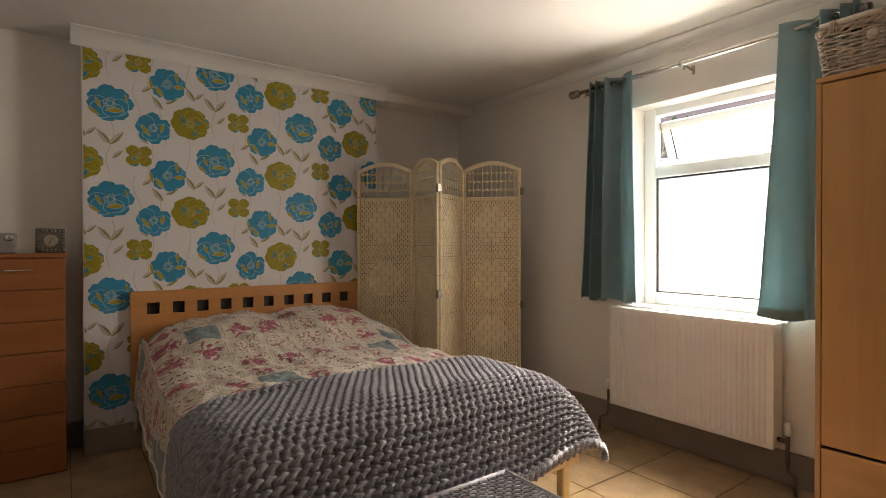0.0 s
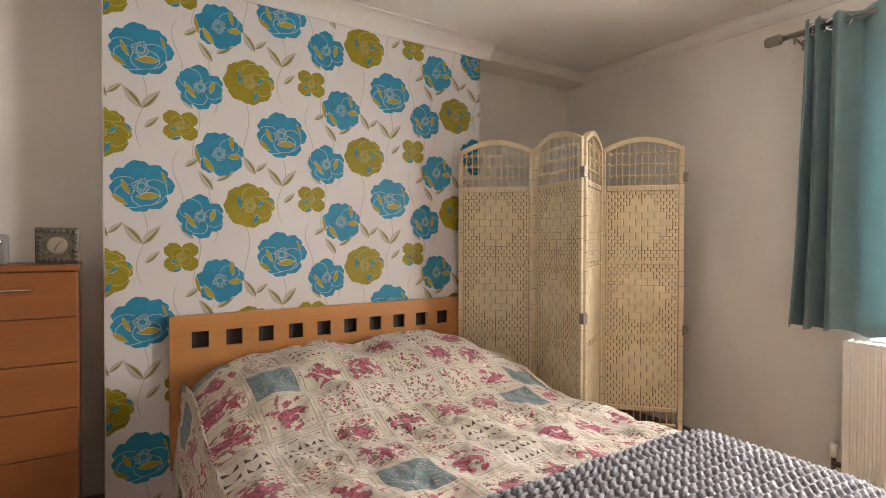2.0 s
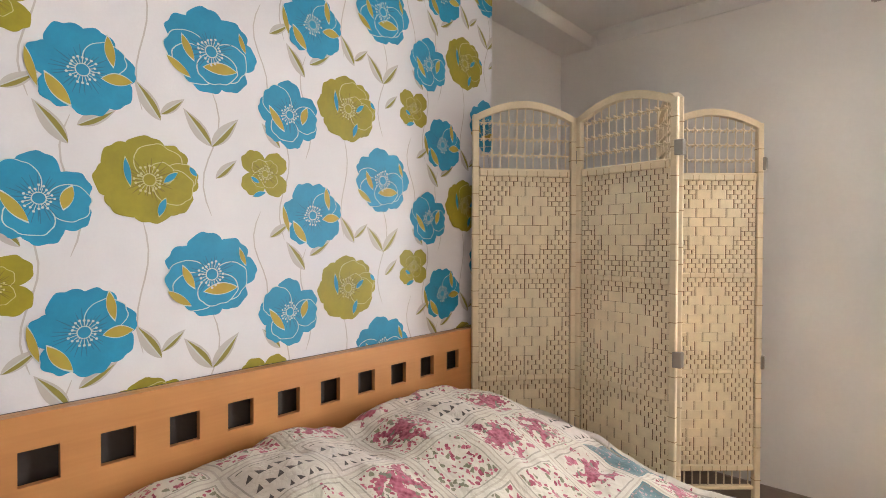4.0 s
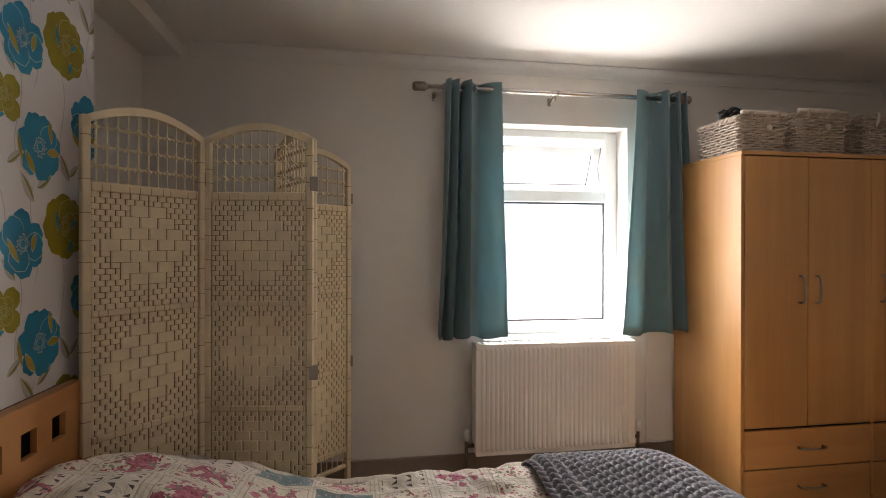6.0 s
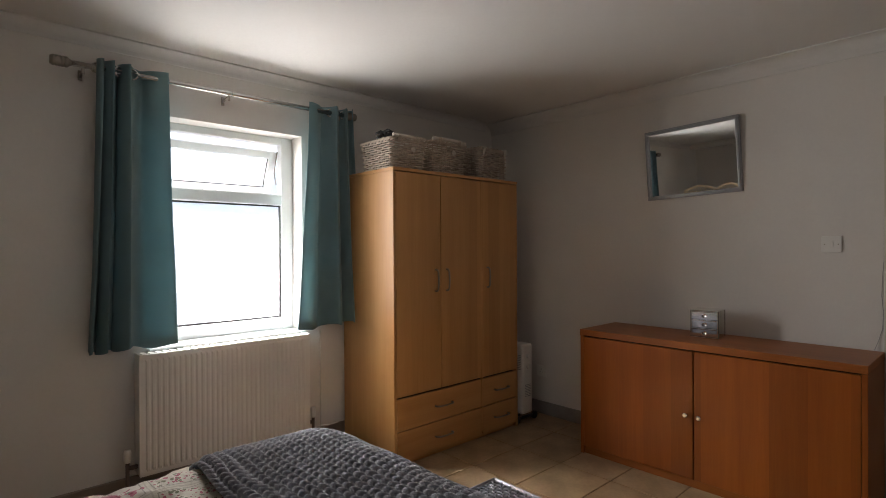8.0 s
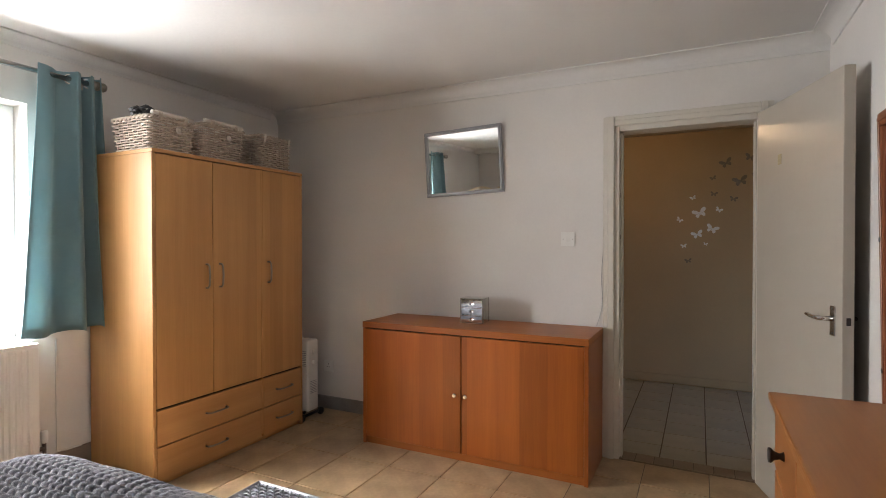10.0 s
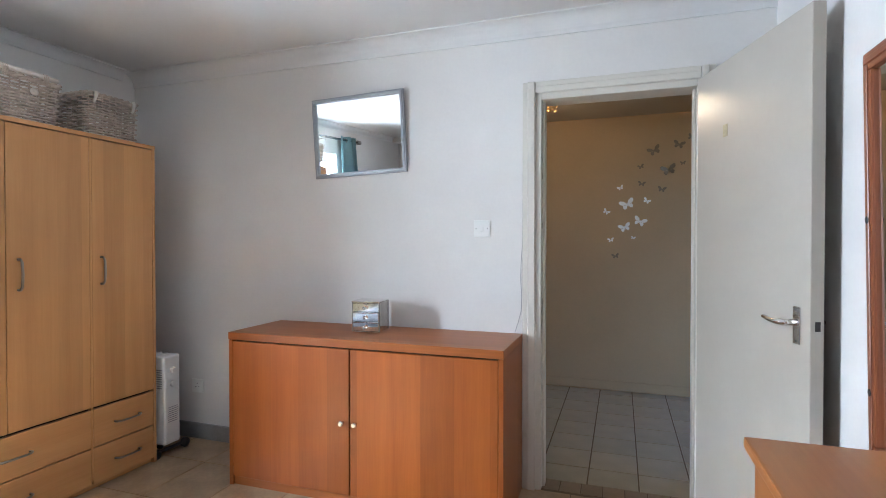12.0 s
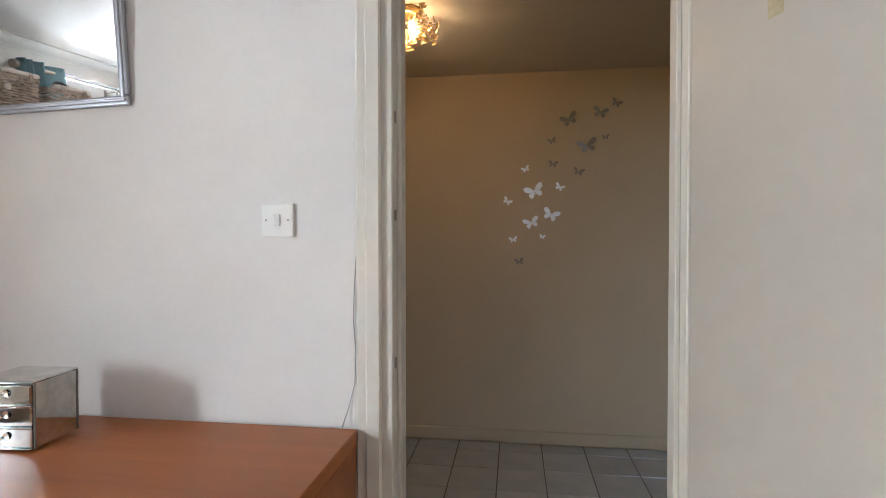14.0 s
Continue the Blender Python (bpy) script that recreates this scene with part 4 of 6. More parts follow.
def radiator():
    t = thing("radiator", (XE, 0, 0), "white ribbed panel radiator under the window", "radiator")
    y0, y1, z0, z1, xf = 0.985, 1.900, 0.192, 0.790, -0.140
    bm = B()
    n = 33
    pitch = (y1 - y0 - 0.05) / n
    prof = [(xf + 0.010, y0)]
    prof.append((xf + 0.004, y0 + 0.004))
    for k in range(n):
        s = y0 + 0.025 + k * pitch
        prof += [(xf + 0.002, s), (xf + 0.002, s + pitch * 0.18), (xf - 0.004, s + pitch * 0.38), (xf - 0.004, s + pitch * 0.78), (xf + 0.002, s + pitch * 0.98)]
    prof += [(xf + 0.004, y1 - 0.004), (xf + 0.010, y1)]
    zs = [(z0, 1.0), (z0 + 0.02, 1.0), (z0 + 0.035, 0.0), (z1 - 0.035, 0.0), (z1 - 0.02, 1.0), (z1, 1.0)]
    rows = []
    for z, flat in zs:
        rows.append([bm.verts.new((x if not flat else xf + 0.001, y, z)) for x, y in prof])
    for a, b in zip(rows[:-1], rows[1:]):
        for i in range(len(prof) - 1):
            bm.faces.new((a[i], a[i + 1], b[i + 1], b[i])).smooth = False
    bmesh.ops.recalc_face_normals(bm, faces=bm.faces)
    ob = part("front_panel", bm, RAD, t)
    md = ob.modifiers.new("thick", "SOLIDIFY")
    md.thickness, md.offset = 0.008, -1
    bm = B()
    box(bm, xf + 0.012, xf + 0.10, y0 + 0.01, y1 - 0.01, z0 + 0.01, z1 - 0.012, 0.004)
    part("convector", bm, RAD, t)
    for y in (y0 - 0.002, y1 - 0.006):
        bm = B()
        box(bm, xf + 0.004, xf + 0.102, y, y + 0.008, z0 + 0.002, z1 + 0.001, 0.002)
        part("end_cap", bm, RAD, t)
    bm = B()
    for k in range(26):
        y = y0 + 0.03 + k * (y1 - y0 - 0.06) / 25
        box(bm, xf + 0.02, xf + 0.092, y - 0.010, y + 0.010, z1 - 0.012, z1 - 0.002)
    part("top_grille", bm, RAD, t)
    for y, s in ((y0, -1), (y1, 1)):
        bm = B()
        tube(bm, [(xf + 0.05, y, 0.235), (xf + 0.05, y + s * 0.045, 0.235)], 0.011, 10)
        tube(bm, [(xf + 0.05, y + s * 0.045, 0.27), (xf + 0.05, y + s * 0.045, 0.13), (xf + 0.04, y + s * 0.05, 0.10), (xf + 0.02, y + s * 0.085, 0.085), (xf + 0.02, y + s * 0.09, 0.0)], 0.009, 10)
        part("pipe", bm, COPPER, t, "dark painted supply pipe")
        bm = B()
        lathe(bm, [(0.010, 0), (0.016, 0.004), (0.017, 0.05), (0.014, 0.062), (0.006, 0.064)], 14, Matrix.Translation((xf + 0.05, y + s * 0.045, 0.262)))
        part("valve", bm, WHITE_PLASTIC, t, "white valve cap")


radiator()

# ---- wardrobe ----


def bar_handle(bm, c, along, out, length, r=0.0055, lift=0.028):
    c, a, o = Vector(c), Vector(along), Vector(out)
    pts = [c - a * length / 2, c - a * length / 2 + o * lift * 0.6, c - a * length * 0.40 + o * lift, c + o * (lift + 0.004), c + a * length * 0.40 + o * lift, c + a * length / 2 + o * lift * 0.6, c + a * length / 2]
    tube(bm, pts, r, 8)


def wardrobe():
    t = thing("wardrobe", (0, 0, 0), "three-door beech wardrobe with four drawers below", "wardrobe")
    x0, x1, y0, y1, H = 2.335, 2.885, -0.460, 0.672, 1.790
    bm = B()
    box(bm, x0 + 0.001, x1, y1 - 0.018, y1, 0.0, H - 0.02, 0.001)
    part("side_panel", bm, BEECH_V, t)
    bm = B()
    box(bm, x0 + 0.001, x1, y0, y0 + 0.018, 0.0, H - 0.02, 0.001)
    part("side_panel", bm, BEECH_V, t)
    bm = B()
    box(bm, x0 - 0.002, x1, y0, y1, H - 0.019, H, 0.001)
    part("top_panel", bm, BEECH_H, t)
    bm = B()
    box(bm, x0 + 0.03, x1 - 0.002, y0 + 0.019, y1 - 0.019, 0.05, H - 0.021)
    part("carcass", bm, DARK, t)
    bm = B()
    box(bm, x0 + 0.025, x0 + 0.04, y0 + 0.019, y1 - 0.019, 0.0, 0.048)
    part("plinth", bm, BEECH_H, t)
    ym = -0.078
    split = 0.297
    zd = 0.420
    doors = ((split + 0.002, y1 - 0.021, -1), (ym + 0.004, split - 0.002, 1), (y0 + 0.021, ym - 0.010, 1))
    for a, b, side in doors:
        bm = B()
        box(bm, x0, x0 + 0.018, a, b, zd, H - 0.025, 0.0015)
        d = part("door", bm, BEECH_V, t)
        bm = B()
        hy = (a + 0.045) if side < 0 else (b - 0.045)
        bar_handle(bm, (x0, hy, 1.105), (0, 0, 1), (-1, 0, 0), 0.135)
        part("handle", bm, NICKEL, d, "bowed metal handle")
    bm = B()
    box(bm, x0, x0 + 0.02, ym - 0.009, ym + 0.003, 0.05, H - 0.022, 0.001)
    part("divider", bm, BEECH_V, t)
    for a, b in ((ym + 0.004, y1 - 0.021), (y0 + 0.021, ym - 0.010)):
        for z0, z1 in ((0.218, 0.408), (0.030, 0.212)):
            bm = B()
            box(bm, x0, x0 + 0.018, a, b, z0, z1, 0.0015)
            d = part("drawer", bm, BEECH_H, t)
            bm = B()
            bar_handle(bm, (x0, (a + b) / 2 - 0.01, (z0 + z1) / 2), (0, 1, 0), (-1, 0, 0), 0.14)
            part("handle", bm, NICKEL, d, "bowed metal handle")


wardrobe()


def basket(name, y0, y1, x0, x1, z0, H, flare, label, tall=False):
    """Whitewashed wicker basket woven round upright stakes."""
    t = thing(name, ((x0 + x1) / 2, (y0 + y1) / 2, z0), label, "basket", "baskets on the wardrobe")
    hx, hy = (x1 - x0) / 2, (y1 - y0) / 2

    def rim(s, z):
        """Point on a rounded rectangle, s in 0..1."""
        k = 1 + flare * z / H
        per = 4 * (hx + hy)
        d = (s % 1) * per
        if d < 2 * hx:
            p = (-hx + d, -hy)
        elif d < 2 * hx + 2 * hy:
            p = (hx, -hy + d - 2 * hx)
        elif d < 4 * hx + 2 * hy:
            p = (hx - (d - 2 * hx - 2 * hy), hy)
        else:
            p = (-hx, hy - (d - 4 * hx - 2 * hy))
        e = 0.02
        ax, ay = abs(p[0]), abs(p[1])
        if ax > hx - e and ay > hy - e:
            cx, cy = math.copysign(hx - e, p[0]), math.copysign(hy - e, p[1])
            v = Vector((p[0] - cx, p[1] - cy))
            v = v.normalized() * e if v.length > 1e-6 else v
            p = (cx + v.x, cy + v.y)
        return Vector((p[0] * k, p[1] * k, z))

    ns = 30
    nr = int(H / 0.0135)
    bm = B()
    for r in range(nr):
        z = 0.006 + r * 0.0135
        pts = []
        for k in range(ns * 2 + 1):
            s = k / (ns * 2)
            p = rim(s, z)
            out = Vector((p.x, p.y, 0)).normalized()
            wig = 0.0075 * (1 if (k // 2 + r) % 2 else -1) * (0.0 if k % 2 else 1)
            pts.append(p + out * wig + Vector((0, 0, 0.0015 * noise.noise(Vector((s * 30, r, y0))))))
        tube(bm, pts, 0.0050, 5, caps=False)
    tagged(part("weave", bm, WICKER, t), kind="stuff")
    bm = B()
    for k in range(ns):
        s = (k + 0.5) / ns
        tube(bm, [rim(s, 0.0), rim(s, H)], 0.0030, 5)
    tagged(part("upright_stake", bm, WICKER, t), kind="stuff")
    bm = B()
    for ph in (0, math.pi):
        pts = []
        for k in range(121):
            p = rim(k / 120, H)
            out = Vector((p.x, p.y, 0)).normalized()
            pts.append(p + out * 0.007 * math.cos(k * 0.9 + ph) + Vector((0, 0, 0.006 * math.sin(k * 0.9 + ph) + 0.004)))
        tube(bm, pts, 0.0068, 6, caps=False)
    part("rim", bm, WICKER, t)
    bm = B()
    box(bm, -hx + 0.005, hx - 0.005, -hy + 0.005, hy - 0.005, 0.002, 0.012)
    part("base", bm, WICKER, t)
    if tall:
        bm = B()
        sheet(bm, 20, 8, lambda u, v: Vector(((u - 0.5) * 2 * hx * 1.02, (v - 0.5) * 2 * hy * 1.02, H + 0.012 + 0.006 * noise.noise(Vector((u * 5, v * 4, 2))))))
        ob = part("lining", bm, ROPE, t, "cloth lining turned over the rim")
        for yy in (-hy * 0.8, hy * 0.8):
            bm = B()
            tube(bm, [(-hx - 0.01, yy, H + 0.008), (-hx - 0.035, yy + 0.01, H + 0.004), (-hx - 0.04, yy + 0.02, H - 0.03), (-hx - 0.035, yy + 0.025, H - 0.055)], 0.009, 6, taper=[0.010, 0.009, 0.007, 0.005])
            part("tie", bm, ROPE, t)
    else:
        # handle hole with a rope grip on the long side
        bm = B()
        g = -hx * (1 + flare) - 0.004
        tube(bm, [(g, -hy * 0.95, H + 0.022), (g - 0.004, -0.02, H + 0.025), (g, hy * 1.02, H + 0.024)], 0.0115, 10)
        part("grip", bm, ROPE, t, "whitewashed wooden bar grip")
        for yy in (-hy * 0.6, hy * 0.6):
            bm = B()
            for q in range(3):
                ring = [Vector((g + 0.013 * math.cos(e * math.pi / 5), yy + q * 0.008, H + 0.014 + 0.021 * math.sin(e * math.pi / 5))) for e in range(11)]
                tube(bm, ring, 0.004, 5, caps=False)
            part("lashing", bm, WICKER, t)
        bm = B()
        lathe(bm, [(0.016, 0), (0.019, 0.004), (0.010, 0.008)], 14, Matrix.Translation((-hx * (1 + flare * 0.7) - 0.006, -0.03, H * 0.72)) @ pose(0, 0, 0, 0, -90, 0))
        part("heart_tag", bm, ROPE, t)
    return t


bk = basket("wicker_basket", 0.410, 0.660, 2.37, 2.65, 1.792, 0.165, 0.13, "whitewashed wicker basket with a bar grip, full")
bm = B()
for k in range(7):
    q = Vector((0.02 * math.sin(k * 2.1), 0.06 + 0.025 * math.cos(k * 1.7), 0.13 + 0.006 * k))
    tube(bm, [q + Vector((0, -0.05, 0)), q + Vector((0.02, 0, 0.028)), q + Vector((0, 0.05, 0.0))], 0.008, 7)
solid("bundled_strap", bm, BLACK, "black strap bundled in the wicker basket", "strap", at=(2.47, 0.555, 1.848))
basket("wicker_basket", 0.055, 0.335, 2.37, 2.64, 1.792, 0.190, 0.10, "whitewashed wicker basket with a wooden grip on the wardrobe")
basket("wicker_basket", -0.370, -0.100, 2.37, 2.64, 1.792, 0.205, 0.05, "whitewashed wicker basket with a tied cloth lining", True)

# ---- sideboard ----


def sideboard():
    t = thing("sideboard", (0, 0, 0), "reddish cherry veneer sideboard with two doors", "sideboard")
    x0, x1, y0, y1, H = 0.308, 1.744, YS + 0.016, -0.365, 0.787
    bm = B()
    box(bm, x0 - 0.002, x1 + 0.002, y0, y1 + 0.002, H - 0.038, H, 0.002)
    part("top", bm, CHERRY_X, t)
    for a in (x0, x1 - 0.022):
        bm = B()
        box(bm, a, a + 0.022, y0, y1 - 0.002, 0.0, H - 0.040, 0.001)
        part("side_panel", bm, CHERRY_V, t)
    bm = B()
    box(bm, x0 + 0.023, x1 - 0.023, y0 + 0.005, y1 - 0.03, 0.04, H - 0.045)
    part("carcass", bm, DARK, t)
    bm = B()
    box(bm, x0 + 0.023, x1 - 0.023, y1 - 0.035, y1 - 0.015, 0.0, 0.045, 0.001)
    part("plinth", bm, CHERRY_X, t)
    xm = 1.046
    for a, b, k in ((x0 + 0.024, xm - 0.003, xm - 0.035), (xm + 0.003, x1 - 0.024, xm + 0.035)):
        bm = B()
        box(bm, a, b, y1 - 0.022, y1 - 0.002, 0.048, H - 0.046, 0.0015)
        d = part("door", bm, CHERRY_V, t)
        bm = B()
        lathe(bm, [(0.006, 0), (0.005, 0.010), (0.010, 0.014), (0.014, 0.020), (0.014, 0.026), (0.009, 0.031)], 16, Matrix.Translation((k, y1 - 0.002, 0.395)) @ pose(0, 0, 0, -90, 0, 0))
        part("knob", bm, CHROME, d, "small chrome knob")


sideboard()


def jewel_box():
    t = thing("jewellery_box", pose(1.066, -0.625, 0.789, 0, 0, 5), "mirrored three-drawer jewellery box with crystal knobs", "jewellery box")
    w, d, h = 0.146, 0.134, 0.160
    bm = B()
    box(bm, -w / 2, w / 2, -d / 2, d / 2 - 0.006, 0.004, h - 0.006, 0.001)
    part("case", bm, ANTIQUE, t)
    bm = B()
    box(bm, -w / 2 - 0.003, w / 2 + 0.003, -d / 2 - 0.003, d / 2 + 0.003, h - 0.0055, h, 0.002)
    part("top", bm, ANTIQUE, t)
    for x in (-w / 2, w / 2):
        for y in (-d / 2, d / 2 - 0.006):
            bm = B()
            box(bm, x - 0.0018, x + 0.0018, y - 0.0018, y + 0.0018, 0.004, h - 0.006)
            part("edge_strip", bm, PEWTER, t)
    for k in range(3):
        z = 0.007 + k * 0.049
        bm = B()
        box(bm, -w / 2 + 0.003, w / 2 - 0.003, d / 2 - 0.0055, d / 2 + 0.001, z, z + 0.045, 0.003)
        dr = part("drawer", bm, ANTIQUE, t)
        bm = B()
        box(bm, -w / 2 + 0.003, w / 2 - 0.003, d / 2 - 0.003, d / 2 + 0.003, z - 0.0035, z - 0.0005, 0.001)
        part("edge_strip", bm, MIRROR, t)
        bm = B()
        lathe(bm, [(0.003, 0), (0.004, 0.006), (0.009, 0.011), (0.010, 0.016), (0.006, 0.021)], 8, Matrix.Translation((0, d / 2 + 0.001, z + 0.0225)) @ pose(0, 0, 0, -90, 0, 0))
        part("knob", bm, CRYSTAL, dr, "faceted crystal knob")


jewel_box()


def framed_mirror(name, m, w, h, fw, fmat, depth, label, cat, knots=False):
    """A wall mirror: face looks along local -y, origin at its middle."""
    t = thing(name, m, label, cat)
    for x0, x1, z0, z1 in ((-w / 2, w / 2, h / 2 - fw, h / 2), (-w / 2, w / 2, -h / 2, -h / 2 + fw), (-w / 2, -w / 2 + fw, -h / 2 + fw, h / 2 - fw), (w / 2 - fw, w / 2, -h / 2 + fw, h / 2 - fw)):
        bm = B()
        box(bm, x0, x1, -depth, -0.001, z0, z1, depth * 0.3, seg=2)
        lip = fw * 0.28
        if x1 - x0 > z1 - z0:
            box(bm, x0 + lip, x1 - lip, -depth - 0.004, -depth + 0.004, (z0 + z1) / 2 - lip * 0.6, (z0 + z1) / 2 + lip * 0.6, 0.002)
        else:
            box(bm, (x0 + x1) / 2 - lip * 0.6, (x0 + x1) / 2 + lip * 0.6, -depth - 0.004, -depth + 0.004, z0 - lip, z1 + lip, 0.002)
        part("frame_rail", bm, fmat, t)
    bm = B()
    box(bm, -w / 2 + fw, w / 2 - fw, -depth * 0.45, -0.002, -h / 2 + fw, h / 2 - fw)
    part("mirror_glass", bm, MIRROR, t)
    if knots:
        for x, z in ((w / 2 - fw * 0.5, 0.36), (w / 2 - fw * 0.4, -0.2), (-w / 2 + fw * 0.5, 0.1), (-w / 2 + fw * 0.5, -0.35)):
            bm = B()
            lathe(bm, [(0.010, 0), (0.008, 0.001)], 10, Matrix.Translation((x, -depth - 0.0042, z)) @ pose(0, 0, 0, 90, 0, 0))
            part("knot", bm, IRON, t, "dark knot in the pine")
    return t


# tilted a little forward on its hook
framed_mirror("wall_mirror", pose(1.2285, YS + 0.006, 1.846, 0, 0, 0) @ pose(0, 0, 0, 2.6, -1.9, 180), 0.572, 0.450, 0.026, SILVER, 0.018, "rectangular mirror in a slim silver grey frame", "mirror")
framed_mirror("wall_mirror", pose(XW + 0.006, 0.341, 1.205, 0, 0, 0) @ pose(0, 0, 0, 1.2, 0, 90), 0.413, 1.069, 0.048, PINE_DARK, 0.022, "tall mirror in a stained pine frame", "mirror", True)


def plate(name, m, label, cat, build):
    t = thing(name, m, label, cat)
    bm = B()
    box(bm, -0.043, 0.043, -0.009, 0, -0.043, 0.043, 0.003, seg=2)
    part("faceplate", bm, WHITE_PLASTIC, t)
    build(t)
    return t


def switch_parts(t):
    bm = B()
    box(bm, -0.009, 0.009, -0.014, -0.008, -0.015, 0.015, 0.002)
    part("rocker", bm, WHITE_PLASTIC, t)
    for x in (-0.03, 0.03):
        bm = B()
        lathe(bm, [(0.0028, 0), (0.0028, 0.0008)], 8, Matrix.Translation((x, -0.009, 0)) @ pose(0, 0, 0, 90, 0, 0))
        part("screw", bm, NICKEL, t)


def socket_parts(t):
    for x, z, w, h in ((0, 0.016, 0.004, 0.008), (-0.011, -0.006, 0.007, 0.004), (0.011, -0.006, 0.007, 0.004)):
        bm = B()
        box(bm, x - w / 2, x + w / 2, -0.0096, -0.0085, z - h / 2, z + h / 2)
        part("pin_hole", bm, BLACK, t)


plate("light_switch", pose(0.520, YS, 1.318, 0, 0, 180), "white plastic single light switch on the wall", "light switch", switch_parts)
plate("wall_socket", pose(2.385, YS, 0.335, 0, 0, 180), "white plastic single wall socket above the skirting", "socket", socket_parts)


def oil_heater():
    t = thing("oil_heater", pose(2.385, -0.56, 0), "white oil-filled radiator heater beside the wardrobe", "heater")
    for k in range(7):
        x = 0.02 + k * 0.045
        bm = B()
        box(bm, x, x + 0.018, -0.050, 0.072, 0.075, 0.590, 0.007, seg=2)
        part("fin", bm, WHITE_PLASTIC, t)
    bm = B()
    box(bm, -0.065, 0.018, -0.055, 0.058, 0.070, 0.588, 0.016, seg=3)
    cp = part("control_housing", bm, WHITE_PLASTIC, t)
    for z in (0.50, 0.42):
        bm = B()
        lathe(bm, [(0.018, 0), (0.017, 0.012), (0.013, 0.014)], 16, Matrix.Translation((-0.065, 0.002, z)) @ pose(0, 0, 0, 0, -90, 0))
        part("dial", bm, WHITE_PLASTIC, cp)
    for k in range(8):
        bm = B()
        box(bm, -0.0665, -0.064, -0.032, 0.034, 0.20 + k * 0.012, 0.204 + k * 0.012)
        part("vent_slot", bm, SILVER, cp)
    for k in range(9):
        bm = B()
        box(bm, -0.045, -0.005, 0.057, 0.0595, 0.40 + k * 0.013, 0.405 + k * 0.013)
        part("vent_slot", bm, SILVER, cp)
    for x in (-0.03, 0.25):
        bm = B()
        tube(bm, [(x, -0.12, 0.035), (x, 0.085, 0.035)], 0.010, 8)
        for y in (-0.12, 0.085):
            lathe(bm, [(0.012, -0.012), (0.028, -0.010), (0.028, 0.010), (0.012, 0.012)], 14, Matrix.Translation((x, y, 0.0285)) @ pose(0, 0, 0, 0, 90, 0))
        part("castor_bar", bm, BLACK, t, "black castors")
    bm = B()
    tube(bm, [(x, 0.012, z) for x, z in ((0.0, 0.07), (0.01, 0.04), (0.20, 0.035), (0.25, 0.07))], 0.01, 6)
    part("under_bar", bm, BLACK, t)


oil_heater()


def drawer_chest_west():
    t = thing("chest_of_drawers", (0, 0, 0), "stained pine chest of drawers with black knobs", "chest of drawers")
    x0, x1, y0, y1, H = XW + 0.02, -0.400, 0.592, 1.392, 0.85
    bm = B()
    box(bm, x0 - 0.002, x1, y0, y1, H - 0.024, H, 0.006, seg=2)
    part("top", bm, PINE_Y, t)
    bm = B()
    box(bm, x0, x1 - 0.035, y0 + 0.018, y1 - 0.018, 0.06, H - 0.025, 0.002)
    part("body", bm, PINE_Z, t)
    bm = B()
    box(bm, x0 + 0.01, x1 - 0.05, y0 + 0.03, y1 - 0.03, 0.0, 0.059)
    part("plinth", bm, PINE_Y, t)
    for k in range(4):
        z0 = 0.075 + k * 0.187
        for a, b in ((y0 + 0.024, (y0 + y1) / 2 - 0.004), ((y0 + y1) / 2 + 0.004, y1 - 0.024)) if k == 3 else ((y0 + 0.024, y1 - 0.024),):
            bm = B()
            box(bm, x1 - 0.034, x1 - 0.016, a, b, z0, z0 + 0.178, 0.003)
            d = part("drawer", bm, PINE_Y, t)
            for y in ((a + b) / 2,) if k == 3 else (a + 0.16, b - 0.16):
                bm = B()
                lathe(bm, [(0.013, 0), (0.008, 0.010), (0.012, 0.022), (0.020, 0.030), (0.019, 0.036)], 12, Matrix.Translation((x1 - 0.016, y, z0 + 0.095)) @ pose(0, 0, 0, 0, 90, 0))
                part("knob", bm, IRON, d, "black turned knob")


drawer_chest_west()


def drawer_chest_alcove():
    t = thing("chest_of_drawers", (0, 0, 0), "tall orange beech chest of drawers in the alcove", "chest of drawers")
    x0, x1, y0, y1, H = -0.690, 0.052, 3.225, 3.570, 1.130
    bm = B()
    box(bm, x0 - 0.006, x1 + 0.006, y0 - 0.010, y1, H - 0.020, H, 0.002)
    part("top", bm, ORANGE_X, t)
    bm = B()
    box(bm, x0, x1, y0 + 0.019, y1, 0.0, H - 0.021, 0.001)
    part("body", bm, ORANGE_X, t)
    xm = (x0 + x1) / 2
    for k in range(7):
        z1 = H - 0.024 - k * 0.1590
        z0 = max(0.012, z1 - 0.1560)
        for a, b in ((x0 + 0.001, xm - 0.002), (xm + 0.002, x1 - 0.001)) if k == 0 else ((x0 + 0.001, x1 - 0.001),):
            bm = B()
            box(bm, a, b, y0, y0 + 0.017, z0, z1, 0.0015)
            d = part("drawer", bm, ORANGE_X, t)
            bm = B()
            bar_handle(bm, ((a + b) / 2, y0, (z0 + z1) / 2 + 0.02), (1, 0, 0), (0, -1, 0), 0.12, 0.004, 0.022)
            part("handle", bm, CHROME, d, "slim chrome bow handle")


drawer_chest_alcove()


